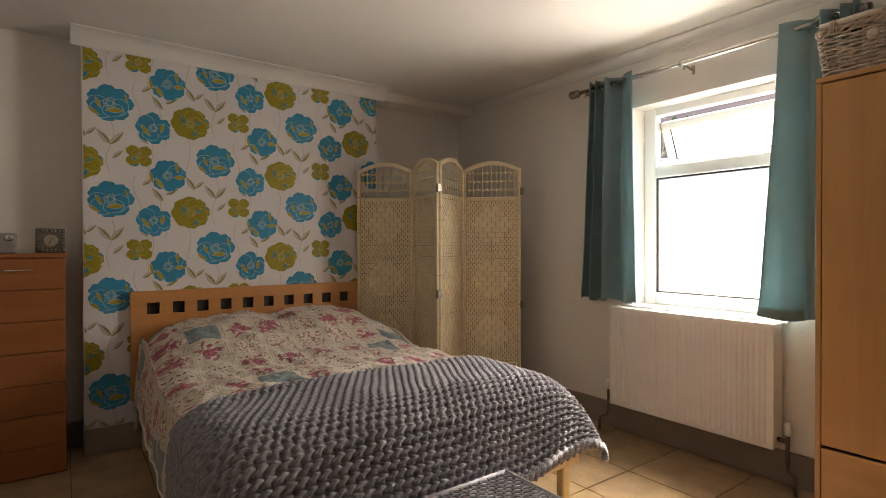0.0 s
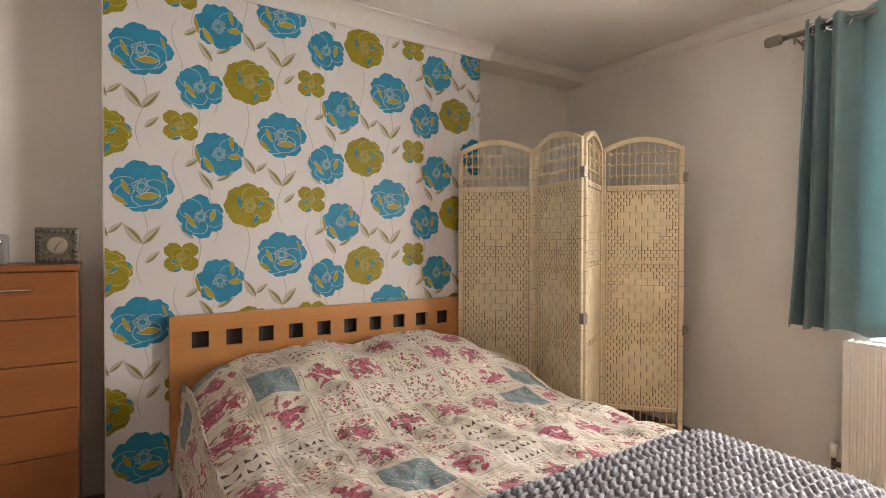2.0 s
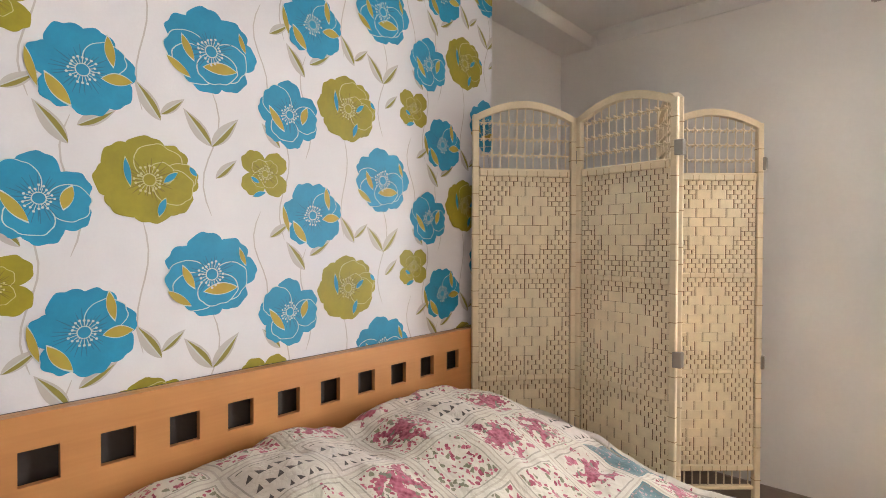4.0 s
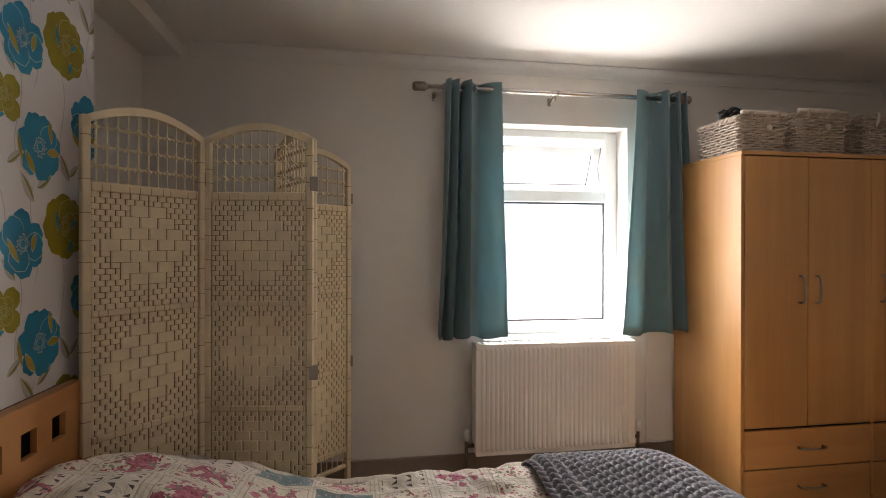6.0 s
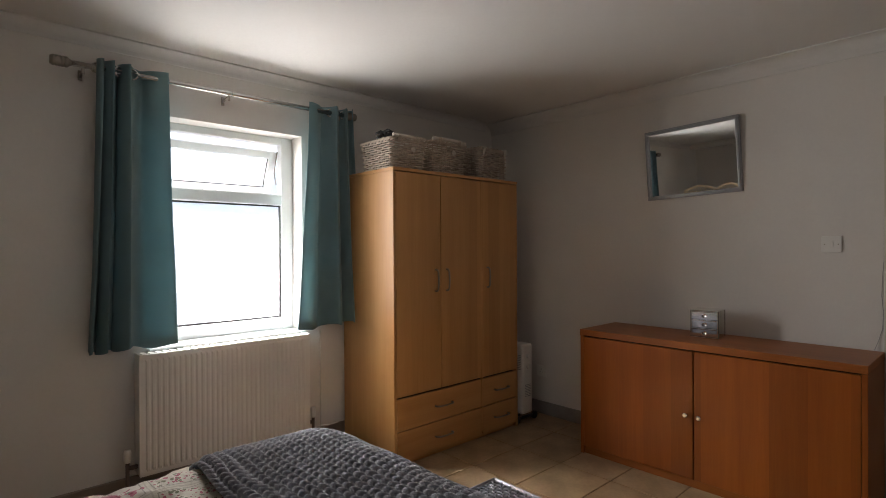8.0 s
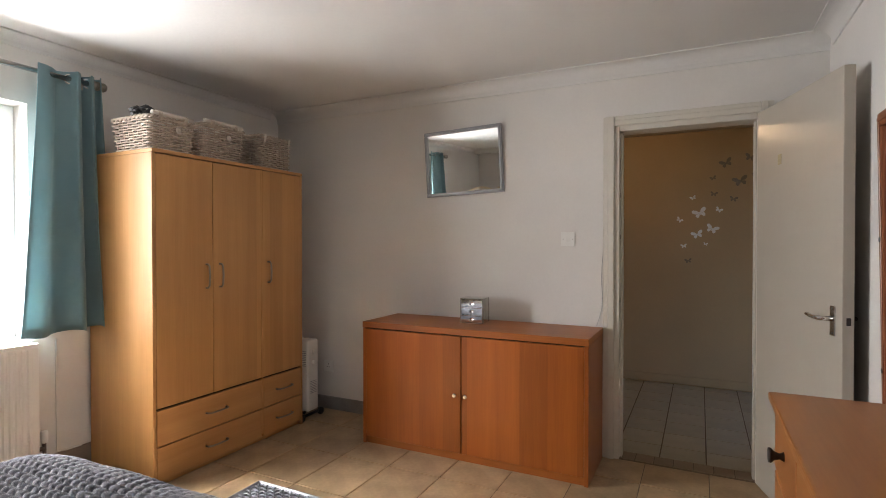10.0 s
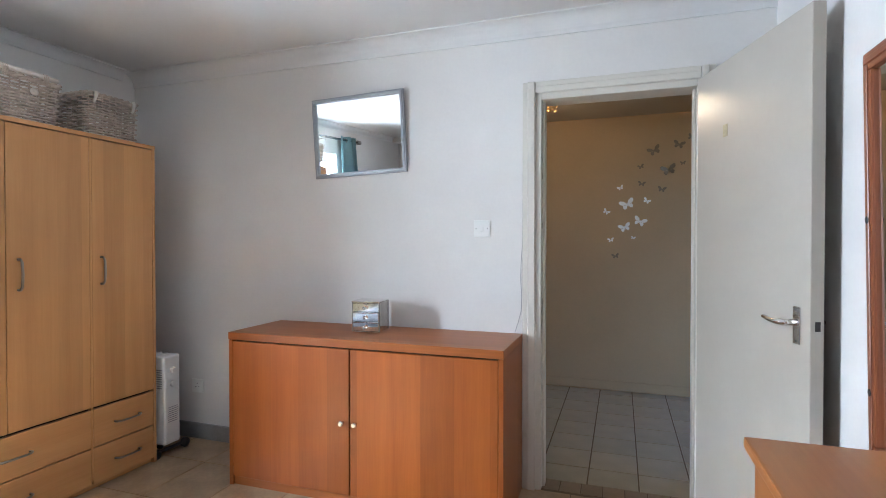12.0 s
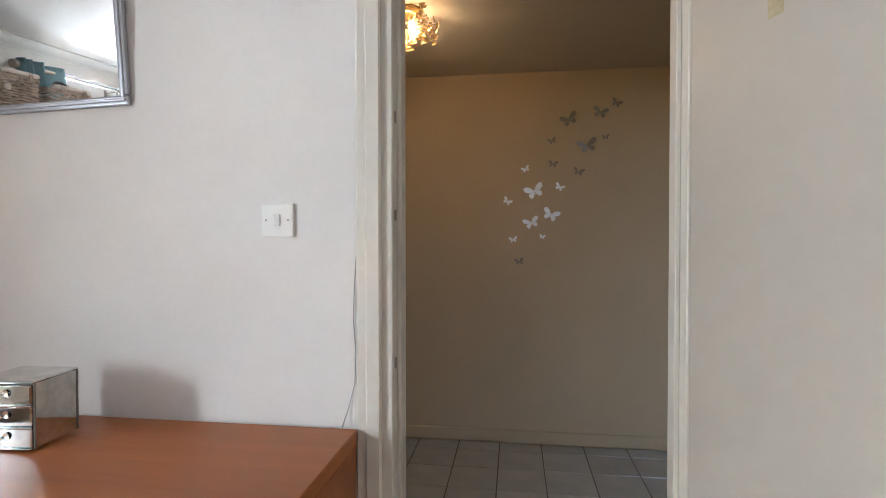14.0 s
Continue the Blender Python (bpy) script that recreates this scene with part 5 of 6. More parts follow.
def radio():
    t = thing("radio", pose(-0.275, 3.36, 1.131, 0, 0, 4), "grey digital radio with a raised aerial", "radio")
    bm = B()
    box(bm, -0.14, 0.125, -0.05, 0.05, 0, 0.105, 0.010, seg=2)
    body = part("casing", bm, RADIO_GREY, t)
    bm = B()
    box(bm, -0.06, -0.005, -0.053, -0.049, 0.062, 0.088, 0.001)
    part("display", bm, BLACK, body)
    bm = B()
    lathe(bm, [(0.017, 0), (0.016, 0.012), (0.010, 0.014)], 16, Matrix.Translation((0.095, -0.050, 0.078)) @ pose(0, 0, 0, 90, 0, 0))
    part("knob", bm, CHROME, body)
    for r in range(2):
        for k in range(5):
            bm = B()
            x = 0.008 + k * 0.014
            box(bm, x, x + 0.008, -0.053, -0.049, 0.066 + r * 0.013, 0.073 + r * 0.013, 0.001)
            part("button", bm, SILVER, body)
    bm = B()
    for k in range(9):
        box(bm, -0.13, 0.115, -0.0515, -0.0495, 0.012 + k * 0.005, 0.0145 + k * 0.005)
    part("speaker_grille", bm, NICKEL, body)
    bm = B()
    tube(bm, [(-0.05, 0.035, 0.10), (-0.047, 0.035, 0.34)], 0.0025, 6)
    part("aerial", bm, CHROME, t)


radio()


def clock():
    t = thing("mantel_clock", pose(-0.010, 3.36, 1.131, 0, 0, -3), "square ornate pewter clock with a pale dial", "clock")
    bm = B()
    box(bm, -0.064, 0.064, -0.018, 0.012, 0, 0.130, 0.004)
    body = part("case", bm, PEWTER, t)
    for q in range(4):
        bm = B()
        for k in range(7):
            u = -0.052 + k * 0.0173
            c = {0: (u, 0.014), 1: (u, 0.116), 2: (-0.052, 0.014 + k * 0.017), 3: (0.052, 0.014 + k * 0.017)}[q]
            lathe(bm, [(0.008, 0), (0.007, 0.004), (0.003, 0.006)], 8, Matrix.Translation((c[0], -0.018, c[1])) @ pose(0, 0, 0, 90, 0, 0))
        tagged(part("ornament", bm, PEWTER, body), kind="stuff")
    bm = B()
    lathe(bm, [(0.031, 0), (0.031, 0.004), (0.027, 0.005)], 24, pose(0, -0.017, 0.066, 90, 0, 0))
    part("dial", bm, DIAL, body)
    for a, ln in ((40, 0.018), (200, 0.024)):
        bm = B()
        box(bm, -0.0012, 0.0012, -0.0232, -0.0222, -0.003, ln)
        part("hand_bar", bm, BLACK, body, at=Matrix.Translation((0, 0, 0.066)) @ pose(0, 0, 0, 0, a, 0))


clock()


def ottoman():
    t = thing("wicker_storage_box", (0.75, 0.94, 0), "white and navy woven storage box at the bed's foot", "storage box")
    w, d, h = 0.56, 0.33, 0.365
    bm = B()
    box(bm, 0.006, w - 0.006, 0.006, d - 0.006, 0.01, h - 0.008)
    part("body", bm, NAVY, t)
    bm = B()
    nx, ny = 28, 17
    for i in range(nx):
        x = (i + 0.5) * w / nx
        pts = [(x, y * d / (2 * ny), h + 0.003 * (1 if (y // 2 + i) % 2 else -1) * (y % 2)) for y in range(2 * ny + 1)]
        tube(bm, pts, 0.0040, 4, caps=False)
    for j in range(ny):
        y = (j + 0.5) * d / ny
        pts = [(x * w / (2 * nx), y, h + 0.003 * (-1 if (x // 2 + j) % 2 else 1) * (x % 2)) for x in range(2 * nx + 1)]
        tube(bm, pts, 0.0040, 4, caps=False)
    tagged(part("lid_weave", bm, PALE_WICKER, t), kind="stuff")
    bm = B()
    for a, b in (((0, 0), (w, 0)), ((w, 0), (w, d)), ((w, d), (0, d)), ((0, d), (0, 0))):
        rim = B()
        tube(rim, [(*a, h), (*b, h)], 0.008, 8)
        part("rim", rim, PALE_WICKER, t)
        for k in range(24):
            z = 0.02 + k * 0.0152
            tube(bm, [(*a, z), (*b, z)], 0.0055, 5)
    part("side_weave", bm, PALE_WICKER, t)


ottoman()


def cable():
    bm = B()
    x = 0.318
    y = YS + 0.004
    pts = [(0.345, y + 0.012, 0.79), (0.330, y, 0.84), (0.315, y, 0.90), (0.312, y, 0.98), (0.318, y, 1.06), (0.316, y, 1.14), (0.309, y, 1.24), (0.308, y, 1.40), (0.306, y, 1.75)]
    tube(bm, pts, 0.0016, 6)
    solid("thin_cable", bm, mat("grey_cable", (0.35, 0.34, 0.33), 0.6, bump=0), "thin grey cable running beside the door frame", "cable")
    bm = B()
    tube(bm, [(XE - 0.006, 0.84, z + 0.0) for z in (0.78, 0.55, 0.30, 0.17)] + [(XE - 0.02, 0.80, 0.165), (XE - 0.02, 0.72, 0.165)], 0.004, 6)
    solid("white_cable", bm, WHITE_PLASTIC, "white cable down the wall beside the radiator", "cable")


cable()

# ---- hall ----


def butterfly_mesh(foil):
    bm = B()
    for s in (1, -1):
        up = [(0.0, 0.01), (0.25, 0.42), (0.62, 0.62), (0.86, 0.52), (0.80, 0.22), (0.52, 0.02), (0.05, -0.04)]
        lo = [(0.05, -0.04), (0.48, -0.02), (0.60, -0.24), (0.46, -0.52), (0.26, -0.48), (0.06, -0.16)]
        for poly, bend in ((up, 0.35), (lo, 0.25)):
            vs = [bm.verts.new((s * x, abs(x) * bend * 0.4, z)) for x, z in poly]
            bm.faces.new(vs if s > 0 else vs[::-1])
    box(bm, -0.03, 0.03, 0, 0.03, -0.28, 0.2)
    return mesh_of(bm, foil)


# butterflies flagged dark take the taupe copy, painted as foil reflecting the dim hall
BF, BF_SHADED = butterfly_mesh(FOIL), butterfly_mesh(SHADED_FOIL)
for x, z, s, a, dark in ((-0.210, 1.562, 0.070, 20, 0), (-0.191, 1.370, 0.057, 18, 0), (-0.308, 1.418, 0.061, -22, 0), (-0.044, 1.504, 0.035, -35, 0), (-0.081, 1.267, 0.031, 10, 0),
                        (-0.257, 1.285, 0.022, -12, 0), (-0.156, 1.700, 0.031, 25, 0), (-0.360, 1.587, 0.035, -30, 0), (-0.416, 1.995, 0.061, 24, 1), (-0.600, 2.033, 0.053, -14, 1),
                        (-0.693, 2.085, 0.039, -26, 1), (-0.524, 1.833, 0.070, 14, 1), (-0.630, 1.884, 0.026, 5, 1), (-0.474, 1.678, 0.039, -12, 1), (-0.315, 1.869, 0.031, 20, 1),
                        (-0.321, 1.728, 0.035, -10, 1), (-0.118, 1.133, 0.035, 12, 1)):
    ob = new("butterfly_decoration", BF_SHADED if dark else BF)
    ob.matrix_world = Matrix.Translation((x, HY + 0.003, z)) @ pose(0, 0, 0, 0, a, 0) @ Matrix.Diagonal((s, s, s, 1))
    tagged(ob, "foil butterfly on the hall wall, its dark reflection painted taupe" if dark else "silver foil butterfly stuck on the hall wall", "wall decoration", "butterflies on the wall")


def hall_lamp():
    t = thing("ceiling_lamp", (0.385, -1.83, HZ), "gold ceiling lamp with a burst of small metal flowers, lit", "ceiling lamp")
    bm = B()
    lathe(bm, [(0.050, -0.028), (0.060, -0.020), (0.062, 0.0)], 20)
    part("rose", bm, GOLD, t)
    rods, heads = B(), B()
    rnd = random.Random(5)
    for k in range(84):
        d = Vector((rnd.gauss(0, 1), rnd.gauss(0, 1), rnd.gauss(-0.25, 0.75))).normalized()
        if d.z > 0.55:
            continue
        c = Vector((0, 0, -0.070)) + Vector((d.x, d.y, d.z * 0.62)) * rnd.uniform(0.10, 0.165)
        if c.z > -0.012:
            c.z = -0.012
        tube(rods, [Vector((0, 0, -0.075)), c], 0.0011, 4)
        r = Matrix.Translation(c) @ d.to_track_quat("Z", "Y").to_matrix().to_4x4()
        for q in range(5):
            a = q * 2 * math.pi / 5
            heads.faces.new([heads.verts.new(r @ Vector((math.cos(a + e) * s, math.sin(a + e) * s, h))) for e, s, h in ((0, 0.002, 0), (-0.5, 0.012, 0.004), (0, 0.017, 0.006), (0.5, 0.012, 0.004))])
    tagged(part("rods", rods, GOLD, t, "burst of thin gold rods"), kind="stuff")
    tagged(part("flower_heads", heads, GOLD, t, "small gilt metal flowers"), kind="stuff")
    for a in (0, 2.1, 4.2):
        bm = B()
        lathe(bm, [(0.006, -0.02), (0.010, -0.01), (0.010, 0.01), (0.004, 0.02)], 8, Matrix.Translation((0.045 * math.cos(a), 0.045 * math.sin(a), -0.085)))
        part("bulb", bm, BULB, t, "small glowing bulb")


hall_lamp()
alarm = thing("smoke_alarm", (-0.165, -1.716, HZ), "squarish cream smoke alarm on the hall ceiling", "smoke alarm")
bm = B()
box(bm, -0.045, 0.045, -0.045, 0.045, -0.034, 0.0, 0.012, seg=3)
part("casing", bm, DOOR_PAINT, alarm)
bm = B()
lathe(bm, [(0.004, -0.002), (0.004, 0.002)], 10, pose(0.004, 0.045, -0.020, 90, 0, 0))
part("indicator", bm, IRON, alarm, "small dark indicator")

# ---- outside ----
bm = B()
sheet(bm, 40, 40, lambda u, v: Vector((3.18 + u ** 3 * 900, (v - 0.5) * abs(v - 0.5) * 3600 + 1.4, -0.12)))
solid("ground", bm, YARD, "pale paved yard outside the window", "ground", "structure")


def neighbour_house():
    t = thing("neighbour_house", (12.5, 0, -0.12), "red brick house with a plum slate roof", "house")
    bm = B()
    box(bm, 0, 7, 4, 16, 0, 3.3)
    part("wall", bm, BRICK, t)
    bm = B()
    for y0, y1 in ((3.7, 16.3),):
        a = [bm.verts.new(p) for p in ((-0.4, y0, 3.2), (-0.4, y1, 3.2), (3.5, y1, 6.4), (3.5, y0, 6.4), (7.4, y1, 3.2), (7.4, y0, 3.2))]
        bm.faces.new((a[0], a[3], a[2], a[1])), bm.faces.new((a[2], a[3], a[5], a[4])), bm.faces.new((a[0], a[1], a[4], a[5]))
        bm.faces.new((a[0], a[5], a[3])), bm.faces.new((a[1], a[2], a[4]))
    part("roof", bm, SLATE, t)
    for y in (5.0, 8.5, 12.0):
        bm = B()
        box(bm, -0.05, 0.04, y, y + 1.1, 1.0, 2.3, 0.01)
        w = part("window", bm, UPVC, t)
        bm = B()
        box(bm, -0.06, -0.045, y + 0.08, y + 1.02, 1.08, 2.22)
        part("pane", bm, BLACK, w)
    bm = B()
    tube(bm, [(-0.42, 3.7, 3.2), (-0.42, 16.3, 3.2)], 0.06, 8)
    part("gutter", bm, UPVC, t)


neighbour_house()
bm = B()
box(bm, 7.2, 7.4, -8, 14, -0.12, 2.45, 0.01)
solid("garden_wall", bm, RENDER_WALL, "pale rendered garden wall across the yard", "wall")


def shrub():
    t = thing("shrub", (8.6, 4.55, -0.12), "leafy green shrub beyond the garden wall", "shrub")
    rnd = random.Random(11)
    bm = B()
    tips = []
    for k in range(9):
        a = rnd.uniform(0, 6.28)
        e = Vector((math.cos(a) * rnd.uniform(0.3, 1.1), math.sin(a) * rnd.uniform(0.3, 1.1), rnd.uniform(2.2, 3.9)))
        tube(bm, [Vector((0.05 * math.cos(a), 0.05 * math.sin(a), 0)), e * 0.5 + Vector((0, 0, 0.2)), e], 0.04, 6, taper=[0.06, 0.04, 0.012])
        tips += [e, e * 0.8, e * 0.65]
    part("trunk", bm, BARK, t)
    bm = B()
    for e in tips:
        for k in range(75):
            c = e + Vector((rnd.gauss(0, 0.3), rnd.gauss(0, 0.3), rnd.gauss(0, 0.25)))
            d = Vector((rnd.gauss(0, 1), rnd.gauss(0, 1), rnd.gauss(0, 1))).normalized()
            o = d.orthogonal().normalized() * 0.035
            bm.faces.new([bm.verts.new(c), bm.verts.new(c + d * 0.06 + o), bm.verts.new(c + d * 0.13), bm.verts.new(c + d * 0.06 - o)])
    tagged(part("crown", bm, LEAF, t), kind="stuff")


shrub()

# ---- wallpaper ----
bm = B()
box(bm, BX0 + 0.004, BX1 - 0.002, BY - 0.0015, BY - 0.0001, 0.15, 2.278)
paper = solid("wallpaper", bm, PAPER, "white wallpaper with large teal and olive poppies", "wallpaper", "structure")


def poly(bm, pts, lift, mi):
    vs = [bm.verts.new((x, -lift, z)) for x, z in pts]
    f_ = bm.faces.new(vs)
    f_.normal_update()
    if f_.normal.y > 0:
        f_.normal_flip()
    f_.material_index = mi


def ribbon(bm, pts, w, lift, mi):
    """A thin printed line along points."""
    vs = []
    for i, p in enumerate(pts):
        a, b = Vector(pts[max(i - 1, 0)]), Vector(pts[min(i + 1, len(pts) - 1)])
        d = (b - a).normalized()
        nrm = Vector((-d.y, d.x)) * w * (0.35 if i in (0, len(pts) - 1) else 1.0)
        vs.append((bm.verts.new((p[0] + nrm.x, -lift, p[1] + nrm.y)), bm.verts.new((p[0] - nrm.x, -lift, p[1] - nrm.y))))
    for (a, b), (c, d) in zip(vs[:-1], vs[1:]):
        f_ = bm.faces.new((a, b, d, c))
        f_.material_index = mi
        f_.normal_update()
        if f_.normal.y > 0:
            f_.normal_flip()


def flower_mesh(R, seed, back, front, accents, squash=0.90):
    """A printed poppy. back, front: petals as (degrees, reach, size, width); the front ones carry a pale rim.
    slots: 0 petals, 1 pale line, 2 accent petals, 3 dark shade"""
    rnd = random.Random(seed)
    bm = B()
    lift = [0.0002]

    def petal(deg, r0, size, wide, line):
        """A rounded petal, ruffled along its outer edge."""
        a, rad, n = radians(deg), size * R, 44
        ph = rnd.uniform(0, 6)
        rim = []
        for k in range(n):
            q = k * 2 * math.pi / n
            out = max(0.0, math.cos(q)) ** 0.5
            rr = rad * (1 + out * (0.045 * math.sin(7 * q + ph) + 0.012 * math.sin(12 * q + ph * 2)) - 0.06 * max(0, math.cos(q)) ** 14)
            u, v = r0 * R + rr * math.cos(q), rr * wide * math.sin(q)
            rim.append((u * math.cos(a) - v * math.sin(a), squash * (u * math.sin(a) + v * math.cos(a))))
        c = (r0 * R * math.cos(a), squash * r0 * R * math.sin(a))
        if line:
            k = 1 + line * R / rad
            poly(bm, [(c[0] + (x - c[0]) * k, c[1] + (z - c[1]) * k) for x, z in rim], lift[0], 1)
        poly(bm, rim, lift[0] + 0.00008, 0)
        lift[0] += 0.00016

    for deg, r0, size, wide in back:
        petal(deg, r0 + 0.06, size - 0.03, wide * (0.88 if len(back) > 4 else 1.02), 0.0)
    poly(bm, [(0.58 * R * math.cos(k * math.pi / 8), squash * 0.58 * R * math.sin(k * math.pi / 8)) for k in range(16)], lift[0], 0)
    lift[0] += 0.0001
    for p in front:
        petal(*p, 0.020)
    # dark streaks out of the middle
    for k in range(30):
        e = k * 2 * math.pi / 30 + rnd.uniform(-0.08, 0.08)
        w0, w1 = 0.10 * R, R * rnd.uniform(0.34, 0.58)
        ribbon(bm, [((w0 + (w1 - w0) * t_) * math.cos(e), squash * (w0 + (w1 - w0) * t_) * math.sin(e)) for t_ in (0, 0.5, 1.0)], R * 0.012, lift[0], 3)
    lift[0] += 0.0001
    # slender folded-over petals
    for deg, r0, half, w, turn in accents:
        a = radians(deg)
        cx, cz = r0 * R * math.cos(a), squash * r0 * R * math.sin(a)
        ta = radians(turn)
        lens = [(u * half * R, w * R * (1 - u * u)) for u in [k / 6 - 1 for k in range(13)]]
        lens += [(u, -v * 0.75) for u, v in lens[::-1][1:-1]]
        rot = [(cx + x * math.cos(ta) - z * math.sin(ta), cz + (x * math.sin(ta) + z * math.cos(ta))) for x, z in lens]
        big = [(cx + (x - cx) * 1.06, cz + (z - cz) * 1.15) for x, z in rot]
        poly(bm, big, lift[0], 1)
        poly(bm, rot, lift[0] + 0.0001, 2)
    lift[0] += 0.0003
    # stamens round a small eye
    for k in range(20):
        a = k * 2 * math.pi / 20
        r1 = R * rnd.uniform(0.19, 0.29)
        ribbon(bm, [(0.12 * R * math.cos(a), 0.12 * R * math.sin(a)), (r1 * 0.7 * math.cos(a), r1 * 0.7 * math.sin(a)), (r1 * math.cos(a), r1 * math.sin(a))], R * 0.008, lift[0], 1)
        poly(bm, [(r1 * math.cos(a) + 0.028 * R * math.cos(q * math.pi / 3), r1 * math.sin(a) + 0.028 * R * math.sin(q * math.pi / 3)) for q in range(6)], lift[0] + 0.0001, 1)
    poly(bm, [(0.135 * R * math.cos(k * math.pi / 8), 0.135 * R * math.sin(k * math.pi / 8)) for k in range(16)], lift[0] + 0.0001, 1)
    poly(bm, [(0.115 * R * math.cos(k * math.pi / 8), 0.115 * R * math.sin(k * math.pi / 8)) for k in range(16)], lift[0] + 0.0002, 0)
    return bm


def leaf_mesh(L, ang):
    bm = B()

    def shape(w, s):
        m_ = 12
        up = [(k / m_ * L * s, w * L * math.sin(math.pi * (k / m_) ** 0.8)) for k in range(m_ + 1)]
        dn = [(k / m_ * L * s, -w * L * math.sin(math.pi * (k / m_) ** 0.8)) for k in range(m_ - 1, 0, -1)]
        return up + dn

    def turn(pts, dx=0.0, dz=0.0):
        c, s = math.cos(ang), math.sin(ang)
        return [(dx + x * c - z * s, dz + x * s + z * c) for x, z in pts]

    poly(bm, turn(shape(0.165, 1.0)), 0.0003, 1)
    half = [(x, z * 0.62) for x, z in shape(0.165, 0.92)]
    poly(bm, turn([(x, z - 0.012 * L) for x, z in half if z <= 0.001]), 0.0006, 0)
    ribbon(bm, turn([(0.05 * L, 0), (0.5 * L, 0.012 * L), (0.92 * L, 0)]), L * 0.012, 0.0009, 2)
    return bm


ORIGIN = (0.259, 1.975)
LATTICE = [(ORIGIN[0] + 0.556 * i, ORIGIN[1] - 0.279 * (i % 2) + 0.544 * j) for i in range(-1, 4) for j in range(-4, 2)]
POPPY = (P_BLUE, P_PALE, P_OCHRE, P_SHADE)
OLIVE = (P_GREEN, P_RIM, P_BLUE, P_OLIVE_DARK)
PRINTS = [
    (flower_mesh(0.115, 1, [(100, 0.50, 0.50, 1.00), (48, 0.52, 0.48, 1.05), (150, 0.50, 0.48, 1.0), (5, 0.56, 0.46, 1.0), (262, 0.52, 0.46, 1.1), (310, 0.55, 0.44, 1.1)],
                 [(195, 0.50, 0.46, 1.0), (228, 0.52, 0.42, 1.1), (335, 0.42, 0.40, 1.15), (290, 0.40, 0.36, 1.2)],
                 [(-62, 0.42, 0.36, 0.13, 4), (185, 0.48, 0.26, 0.09, 118), (218, 0.84, 0.28, 0.09, 145), (30, 0.80, 0.20, 0.06, 112)]), POPPY, (0.0, 0.0)),
    (flower_mesh(0.103, 2, [(110, 0.48, 0.52, 1.0), (70, 0.50, 0.50, 1.0), (15, 0.52, 0.46, 1.05), (325, 0.54, 0.46, 1.1), (280, 0.54, 0.46, 1.1), (235, 0.52, 0.46, 1.0), (170, 0.46, 0.46, 1.0)],
                 [(40, 0.52, 0.40, 0.9)],
                 [(-8, 0.62, 0.28, 0.13, 4), (232, 0.66, 0.34, 0.13, 128), (190, 0.84, 0.36, 0.08, 105), (48, 0.74, 0.30, 0.10, 100)]), POPPY, (0.290, 0.156)),
    (flower_mesh(0.095, 3, [(92, 0.48, 0.52, 0.95), (25, 0.52, 0.46, 1.0), (330, 0.56, 0.44, 1.0), (275, 0.56, 0.44, 1.1), (230, 0.52, 0.46, 1.0), (175, 0.52, 0.44, 1.1)],
                 [(140, 0.52, 0.44, 1.0), (352, 0.54, 0.40, 1.0), (250, 0.46, 0.36, 1.2)],
                 [(205, 0.45, 0.38, 0.12, 128), (5, 0.50, 0.26, 0.13, 72)], 0.97), POPPY, (0.216, -0.114)),
    (flower_mesh(0.110, 4, [(95, 0.52, 0.46, 1.1), (140, 0.54, 0.44, 1.1), (185, 0.52, 0.46, 1.1), (230, 0.52, 0.46, 1.1), (275, 0.50, 0.48, 1.1), (320, 0.54, 0.44, 1.1), (5, 0.56, 0.42, 1.1), (50, 0.54, 0.42, 1.1)],
                 [(62, 0.42, 0.44, 1.1), (12, 0.62, 0.34, 0.9), (345, 0.50, 0.40, 1.0), (35, 0.30, 0.24, 1.0)],
                 [(160, 0.42, 0.28, 0.07, 100), (12, 0.42, 0.18, 0.07, 40), (292, 0.66, 0.20, 0.08, 70), (18, 0.92, 0.12, 0.06, 130)]), OLIVE, (0.416, -0.060)),
    (flower_mesh(0.074, 5, [(45, 0.55, 0.48, 1.0), (135, 0.55, 0.48, 1.0), (225, 0.55, 0.48, 1.0), (315, 0.55, 0.48, 1.0)],
                 [(52, 0.30, 0.30, 1.0), (128, 0.30, 0.30, 1.0), (232, 0.30, 0.30, 1.0), (308, 0.30, 0.30, 1.0)],
                 [(255, 0.86, 0.26, 0.10, 20), (215, 0.46, 0.18, 0.08, 150)]), OLIVE, (0.142, 0.260)),
]


def clipped(me, x, z):
    """The print cut off at the paper's edges."""
    bm = B()
    bm.from_mesh(me)
    for co, no in (((BX0 + 0.005 - x, 0, 0), (-1, 0, 0)), ((BX1 - 0.003 - x, 0, 0), (1, 0, 0)), ((0, 0, 2.277 - z), (0, 0, 1)), ((0, 0, 0.152 - z), (0, 0, -1))):
        bmesh.ops.bisect_plane(bm, geom=bm.verts[:] + bm.edges[:] + bm.faces[:], plane_co=co, plane_no=no, clear_outer=True)
    if not bm.faces:
        bm.free()
        return None
    return mesh_of(bm, *me.materials)


def place_print(name, me, x, z, r):
    if not (BX0 - r < x < BX1 + r and 0.15 - r < z < 2.278 + r):
        return
    inside = BX0 + r + 0.006 < x < BX1 - r - 0.004 and 0.153 + r < z < 2.276 - r
    m = me if inside else clipped(me, x, z)
    if m:
        ob = new(name, m)
        ob.parent = paper
        ob.matrix_local = Matrix.Translation((x, BY - 0.0016, z))


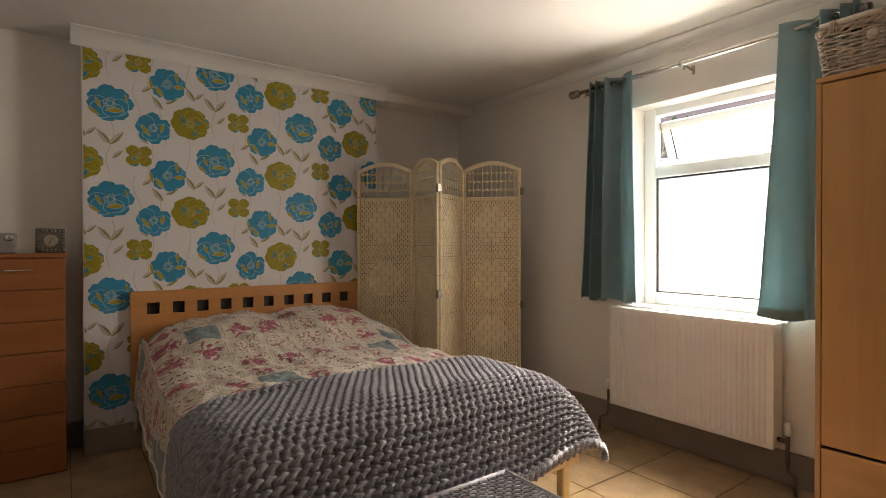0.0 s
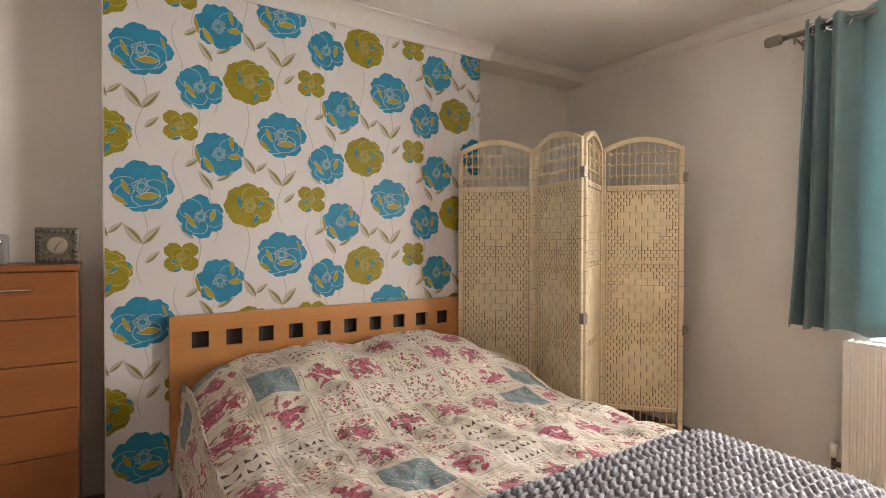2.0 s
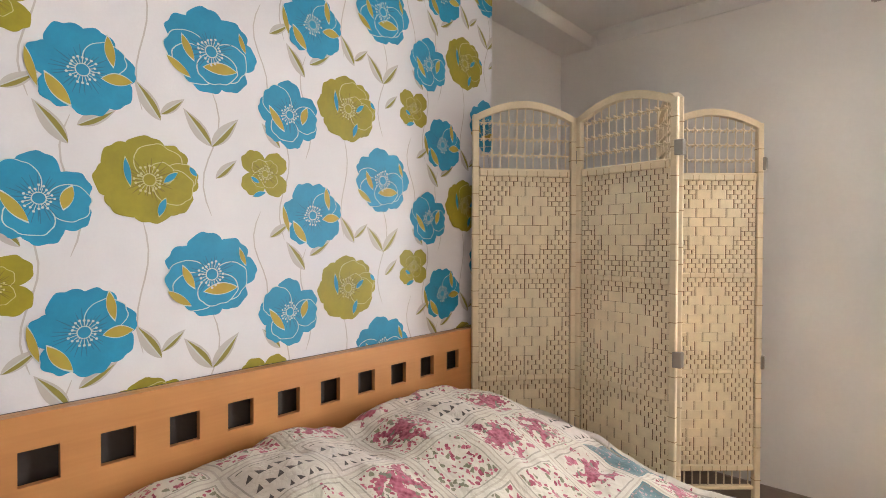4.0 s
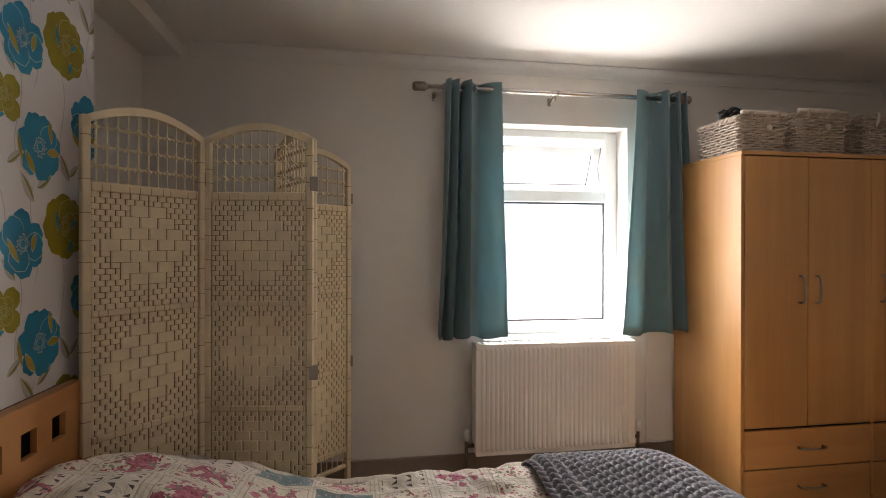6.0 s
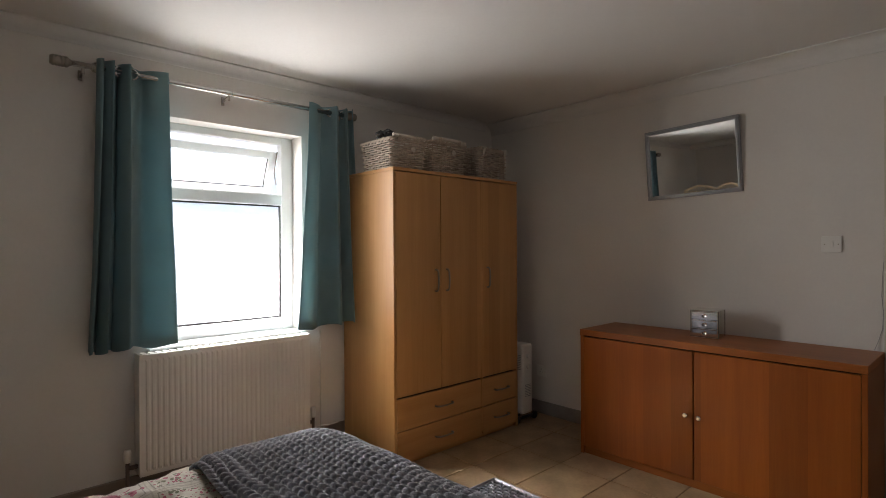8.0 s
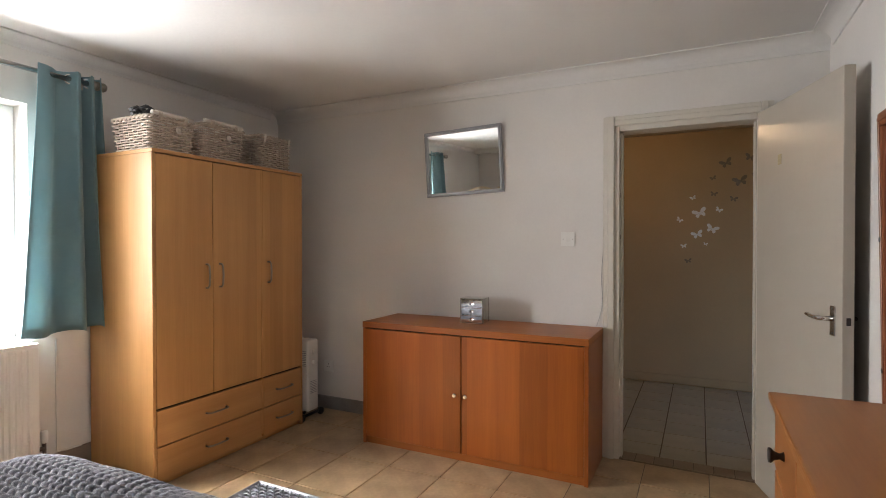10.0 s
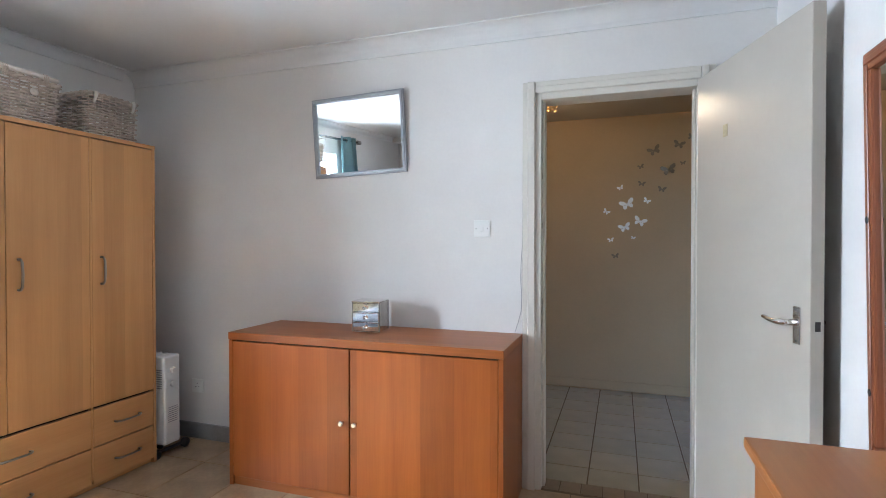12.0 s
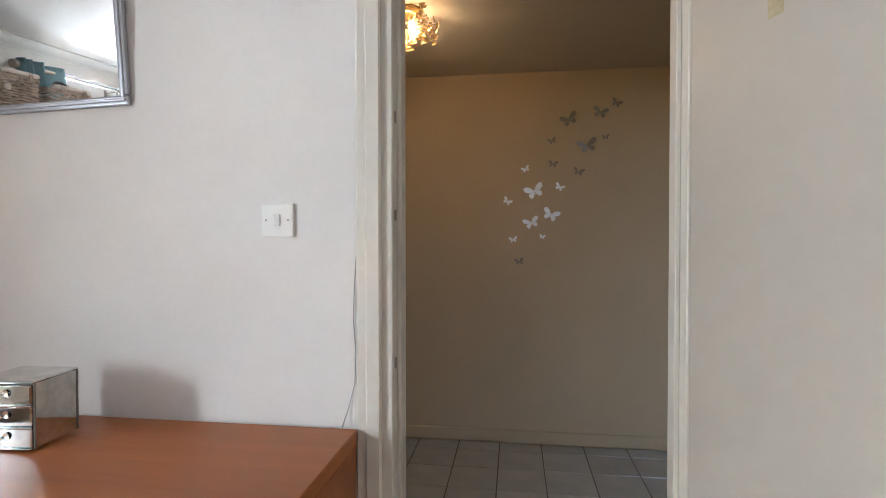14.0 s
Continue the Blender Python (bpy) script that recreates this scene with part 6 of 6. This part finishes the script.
for b_, mats_, (dx, dz) in PRINTS:
    r_ = max(v.co.x for v in b_.verts) + 0.004
    me_ = mesh_of(b_, *mats_)
    for x, z in LATTICE:
        place_print("flower_print", me_, x + dx, z + dz, r_)
LEAVES = []
for ang, dx, dz, L in ((2.25, 0.000, -0.225, 0.105), (0.85, 0.000, -0.225, 0.105), (0.75, 0.01, -0.30, 0.075), (2.2, 0.255, 0.0, 0.10), (0.55, 0.27, 0.040, 0.085), (2.15, 0.425, 0.075, 0.10), (0.7, 0.425, 0.09, 0.07), (0.6, 0.15, 0.09, 0.075), (2.3, 0.18, -0.205, 0.08)):
    LEAVES.append((mesh_of(leaf_mesh(L, ang), P_LEAF_GREEN, P_LEAF, P_PALE), dx * 1.036, dz * 1.025, L))
for me_, dx, dz, L in LEAVES:
    for x, z in LATTICE:
        place_print("leaf_print", me_, x + dx, z + dz, L)
for dx, dz, ln, sw in ((0.0, -0.09, 0.31, 0.02), (0.268, 0.06, 0.29, -0.018), (0.2, -0.18, 0.28, 0.015), (0.402, -0.15, 0.30, 0.012), (0.13, 0.16, 0.28, -0.02)):
    bm = B()
    ribbon(bm, [(sw * math.sin(k * 0.7), -k * ln / 9) for k in range(10)], 0.0018, 0.0001, 0)
    me_ = mesh_of(bm, P_LEAF)
    for x, z in LATTICE:
        place_print("stem_print", me_, x + dx, z + dz, 0.31)

# ---- tiled floors ----
bm = B()
box(bm, XW - 0.2, XE + 0.28, YS - 0.02, YN + 0.2, -0.12, -0.002)
floor = solid("floor", bm, GROUT, "sandy beige ceramic tile floor with dark joints", "floor", "structure")


def tile_mesh(w, d, material):
    bm = B()
    a = [bm.verts.new((x, y, -0.004)) for x, y in ((-w / 2, -d / 2), (w / 2, -d / 2), (w / 2, d / 2), (-w / 2, d / 2))]
    e = 0.0015
    b = [bm.verts.new((x, y, 0.0)) for x, y in ((-w / 2 + e, -d / 2 + e), (w / 2 - e, -d / 2 + e), (w / 2 - e, d / 2 - e), (-w / 2 + e, d / 2 - e))]
    bm.faces.new(b)
    for i in range(4):
        bm.faces.new((a[i], a[(i + 1) % 4], b[(i + 1) % 4], b[i]))
    return mesh_of(bm, material)


def lay(parent, x0, x1, y0, y1, gx, gy, ox, oy, material, joint):
    """Cut tiles to the room's edges and lay them on a grid."""
    cache = {}
    rnd = random.Random(3)
    i0, i1 = math.floor((x0 - ox) / gx), math.ceil((x1 - ox) / gx)
    j0, j1 = math.floor((y0 - oy) / gy), math.ceil((y1 - oy) / gy)
    for i in range(i0, i1):
        for j in range(j0, j1):
            a, b = max(x0, ox + i * gx + joint / 2), min(x1, ox + (i + 1) * gx - joint / 2)
            c, d = max(y0, oy + j * gy + joint / 2), min(y1, oy + (j + 1) * gy - joint / 2)
            if b - a < 0.02 or d - c < 0.02:
                continue
            key = (round(b - a, 3), round(d - c, 3))
            if key not in cache:
                cache[key] = tile_mesh(*key, material)
            ob = new("tile", cache[key])
            ob.parent = parent
            ob.matrix_local = Matrix.Translation(((a + b) / 2, (c + d) / 2, 0.0012 + rnd.uniform(0, 0.0008)))


lay(floor, XW, XE, YS, YN, 0.333, 0.411, 1.40, 0.285, TILE, 0.0045)
bm = B()
box(bm, HX0 - 0.1, HX1 + 0.1, HY - 0.1, YS - 0.02, -0.12, -0.002)
hall_floor = solid("floor_hall", bm, GROUT, "pale grey-green square tiles in the hall", "floor", "structure")
lay(hall_floor, HX0, HX1, HY, YS - 0.14, 0.2535, 0.248, 0.0, -2.40, HALL_TILE, 0.007)
bm = B()
threshold = solid("floor_threshold", box(bm, DX0 - 0.02, DX1 + 0.02, YS - 0.139, YS - 0.021, -0.1, -0.0015), GROUT, "row of brown edging tiles in the doorway", "floor", "structure")
EDGE = mat("brown_edging_tile", (0.26, 0.19, 0.13), 0.4, var=0.2, scale=8, piece=0.12)
lay(threshold, DX0, DX1, YS - 0.137, YS - 0.022, 0.105, 0.2, DX0, YS - 0.15, EDGE, 0.005)
